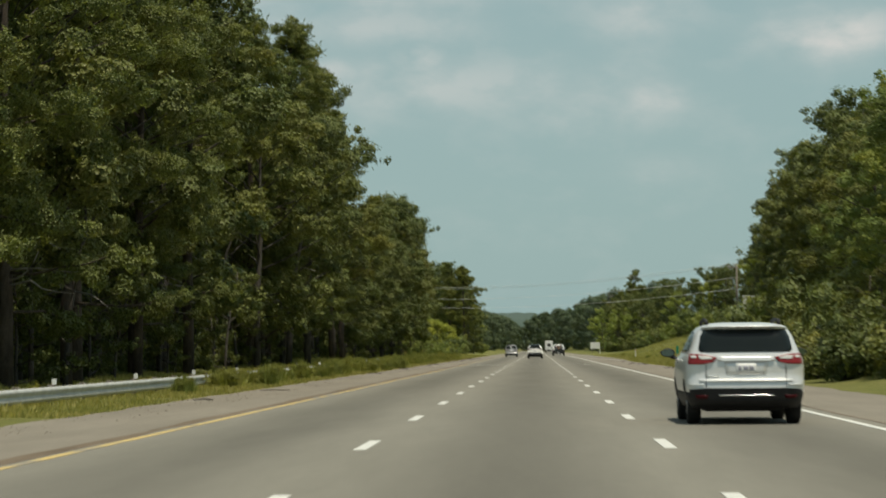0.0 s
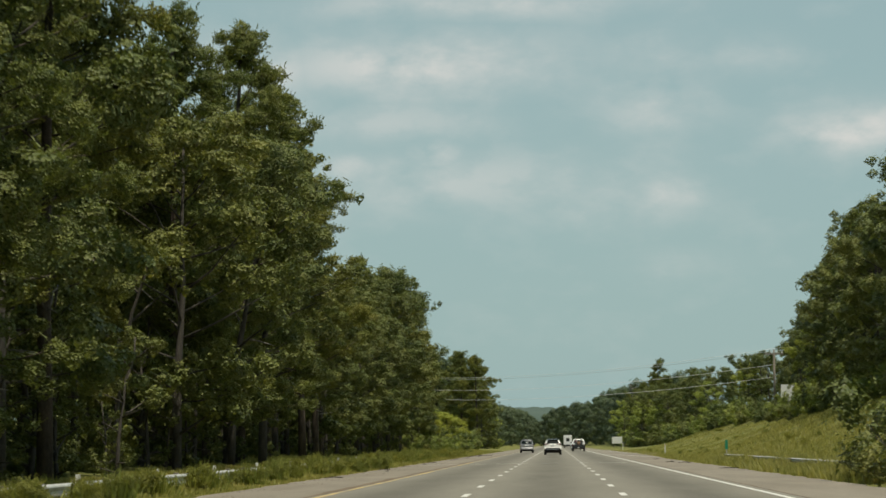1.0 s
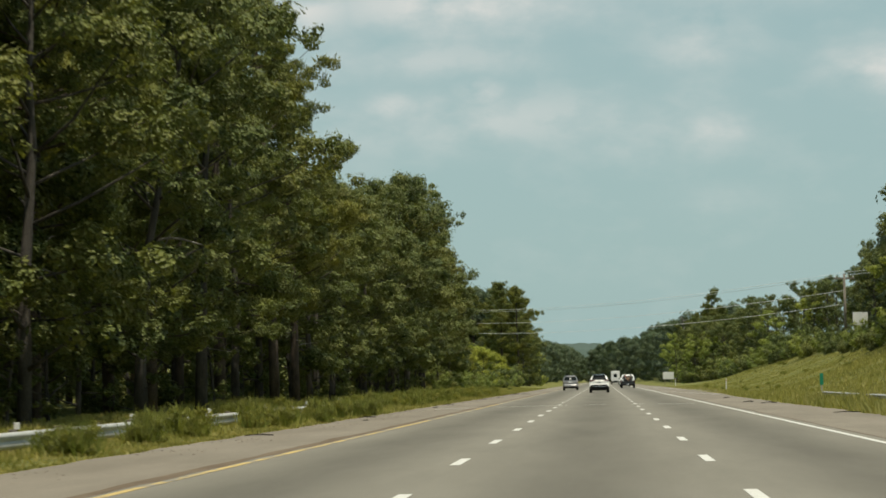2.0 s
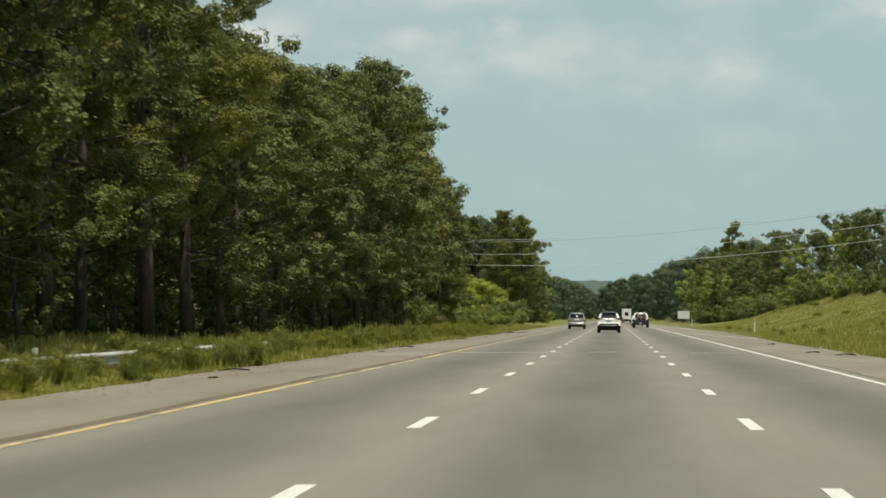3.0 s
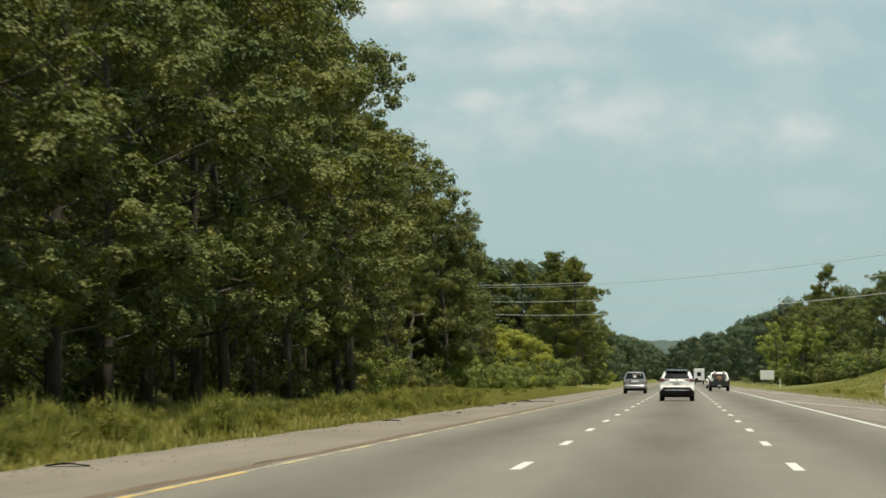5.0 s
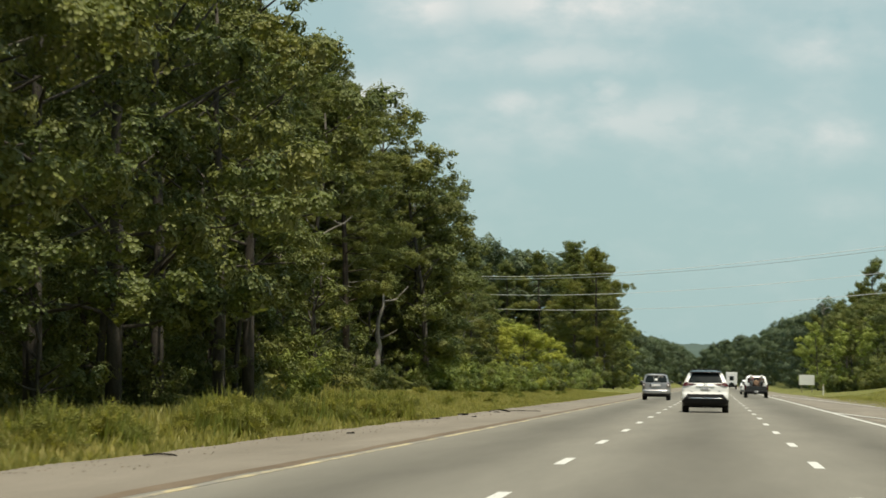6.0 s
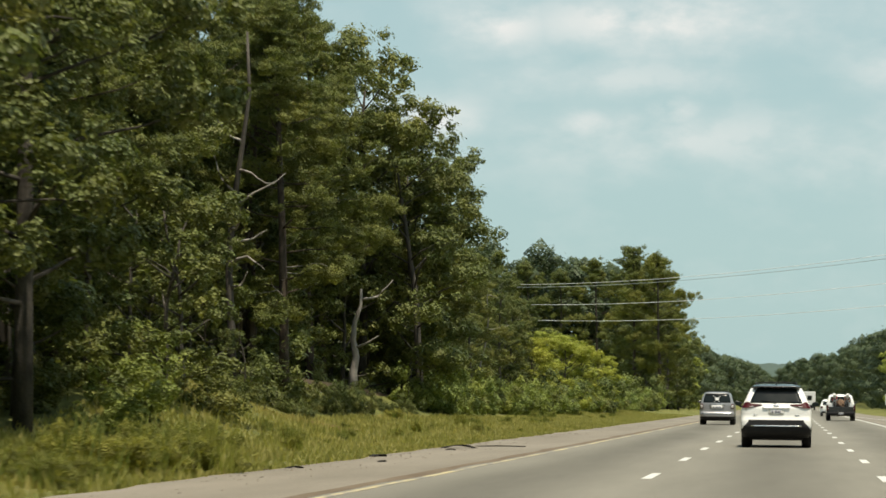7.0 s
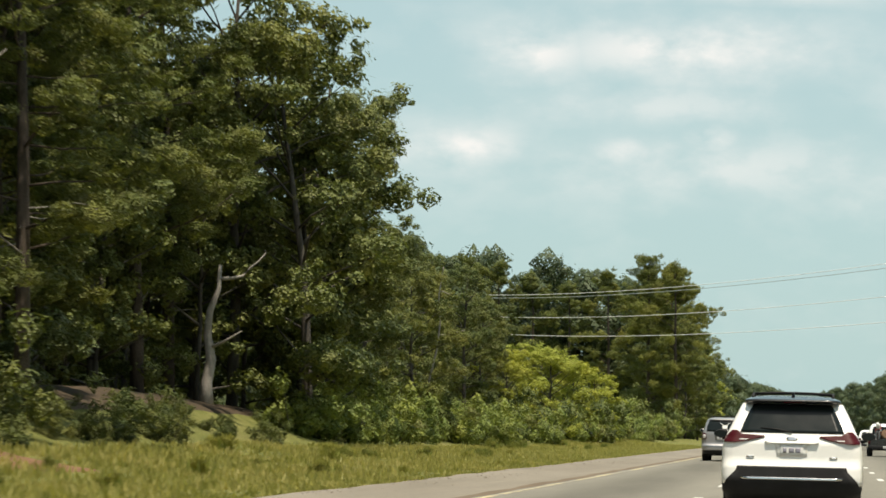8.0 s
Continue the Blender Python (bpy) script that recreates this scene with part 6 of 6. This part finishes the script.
def motorbike(m, colour, word):
    """A dirt bike seen from behind, strapped upright in the truck bed."""
    base = thing("motorbike", m, f"{word} dirt bike standing in the pickup bed", "motorbike", "motorbikes in the truck")
    tyre, rim, lip = wheel_meshes(0.31, 0.11, "rim")
    for y in (0.31, 1.6):
        w = part("wheel", tyre, None, base)
        w.matrix_basis = pose(0, y, 0.31)
        part("rim", rim, None, w)
    verts, faces = tube([(0, 0.62, 0.90), (0, 0.3, 0.98), (0, 0.02, 1.12)], [0.10, 0.12, 0.09], 8)
    part("rear_fender", mesh_from("fender", verts, faces, M["white_paint"], True), None, base, "upswept white rear fender")
    part("seat", box_bm(-0.11, 0.11, 0.45, 1.1, 0.88, 0.98, bevel=0.03), M["plastic"], base)
    part("tank", box_bm(-0.14, 0.14, 1.0, 1.4, 0.78, 1.02, bevel=0.06), M[colour], base, "coloured tank shroud")
    part("engine", box_bm(-0.18, 0.18, 0.55, 1.15, 0.3, 0.72, bevel=0.05), M["steel"], base)
    for sx in (-1, 1):
        part("side_plate", box_bm(*sorted((sx * 0.12, sx * 0.16)), 0.35, 0.75, 0.6, 0.84, bevel=0.012), M[colour], base)
        verts, faces = tube([(sx * 0.1, 1.6, 0.31), (sx * 0.1, 1.45, 0.7), (sx * 0.1, 1.3, 1.08)], [0.03, 0.035, 0.03], 7)
        part("fork", mesh_from("fork", verts, faces, M["chrome"], True), None, base)
        part("grip", box_bm(*sorted((sx * 0.28, sx * 0.41)), 1.2, 1.24, 1.16, 1.2, bevel=0.012), M["plastic"], base)
    verts, faces = tube([(-0.4, 1.22, 1.18), (-0.15, 1.28, 1.12), (0.15, 1.28, 1.12), (0.4, 1.22, 1.18)], [0.013] * 4, 6)
    part("handlebar", mesh_from("handlebar", verts, faces, M["chrome"], True), None, base)
    verts, faces = tube([(0.16, 0.2, 0.75), (0.18, 0.6, 0.68), (0.16, 0.95, 0.5)], [0.055, 0.05, 0.025], 8)
    part("exhaust", mesh_from("exhaust", verts, faces, M["chrome"], True), None, base)
    return base


def cargo_bundle(m):
    base = thing("cargo_bundle", m, "brown canvas bundle tied up in the pickup bed", "cargo")
    bm = bmesh.new()
    bmesh.ops.create_icosphere(bm, subdivisions=3, radius=1.0)
    for v in bm.verts:
        n = 1 + 0.18 * noise.noise(v.co * 2.3)
        v.co = Vector((v.co.x * 0.34 * n, v.co.y * 0.6 * n, max(0.0, 0.36 + v.co.z * 0.44 * n)))
    part("sack", bm, M["canvas"], base)
    for y in (-0.25, 0.2):
        verts, faces = tube([(-0.35, y, 0.02), (-0.31, y, 0.5), (0, y, 0.82), (0.31, y, 0.5), (0.35, y, 0.02)], [0.014] * 5, 5)
        part("strap", mesh_from("strap", verts, faces, M["plastic"], True), None, base, "black tie-down strap")
    return base


def box_truck(m):
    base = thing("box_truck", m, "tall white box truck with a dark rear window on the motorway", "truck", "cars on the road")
    part("cargo_box", box_bm(-1.1, 1.1, 0, 4.6, 0.85, 3.35, bevel=0.08), M["white_paint"], base, "white cargo box")
    part("rear_door", box_bm(-0.95, 0.95, -0.025, -0.003, 0.95, 3.1, bevel=0.02), M["plate"], base)
    part("rear_window", box_bm(-0.42, 0.42, -0.045, -0.028, 1.75, 2.6, bevel=0.006), M["glass"], base, "dark rear window")
    part("cab", box_bm(-1.0, 1.0, 4.65, 6.6, 0.5, 2.3, bevel=0.15), M["white_paint"], base)
    part("bumper", box_bm(-1.05, 1.05, 0.0, 0.14, 0.42, 0.6, bevel=0.02), M["plastic"], base)
    for sx in (-1, 1):
        a, b = sorted((sx * 0.9, sx * 1.04))
        part("tail_light", box_bm(a, b, -0.03, -0.003, 0.64, 0.8, bevel=0.005), M["lamp_red"], base)
    part("chassis", box_bm(-0.5, 0.5, 0.15, 6.2, 0.45, 0.85, bevel=0.03), M["plastic"], base)
    add_wheels(base, 0.9, (1.2, 5.6), 0.42, 0.28)
    return base


def white_car(m):
    """A small upright car, mostly hidden behind the pickup."""
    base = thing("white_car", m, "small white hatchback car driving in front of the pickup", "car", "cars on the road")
    half = [(0.28, 0.80), (0.5, 0.88), (0.85, 0.90), (1.0, 0.87), (1.4, 0.72), (1.52, 0.62), (1.58, 0.45)]
    tail = [(0.28, 0.12), (0.5, 0.0), (0.95, 0.03), (1.4, 0.26), (1.52, 0.45), (1.58, 0.8)]
    nose = [(0.28, 4.1), (0.6, 4.2), (0.9, 4.0), (1.0, 3.3), (1.4, 2.5), (1.58, 2.0)]
    s = Shell(half, tail, nose, 0.14, 0.02)
    part("body", s.loft("small_car_body", [0.28, 0.4, 0.5, 0.7, 0.85, 0.95, 1.0, 1.1, 1.25, 1.4, 1.48, 1.52, 1.56, 1.58], M["car_white"]), None, base)
    part("rear_window", s.tail_panel("small_car_glass", [(1.03, -0.66, 0.66), (1.2, -0.64, 0.64), (1.38, -0.56, 0.56)], M["glass"], 0.012, 8, 0.02), None, base, "dark rear glass")
    part("bumper", box_bm(-0.8, 0.8, -0.05, 0.1, 0.3, 0.46, bevel=0.03), M["plastic"], base)
    for sx in (-1, 1):
        a, b = sorted((sx * 0.66, sx * 0.84))
        part("tail_light", box_bm(a, b, -0.02, 0.09, 0.76, 0.94, bevel=0.012), M["lamp_red"], base, "red tail light")
    add_wheels(base, 0.74, (0.75, 3.3), 0.31, 0.2)
    return base


white_suv(pose(-0.05, 270.6, 0.0))
grey_suv(pose(-3.6, 337.5, 0.0))
silver_suv(pose(3.46, 7.3, 0.0))
TRUCK = (3.68, 379.0)
pickup(pose(*TRUCK, 0))
motorbike(pose(TRUCK[0] - 0.46, TRUCK[1] + 0.2, 0.705, 0, 0, -4), "bike_red", "red and white")
motorbike(pose(TRUCK[0] + 0.46, TRUCK[1] + 0.2, 0.705, 0, 0, 3), "bike_orange", "orange and white")
cargo_bundle(pose(TRUCK[0], TRUCK[1] + 1.0, 0.705))
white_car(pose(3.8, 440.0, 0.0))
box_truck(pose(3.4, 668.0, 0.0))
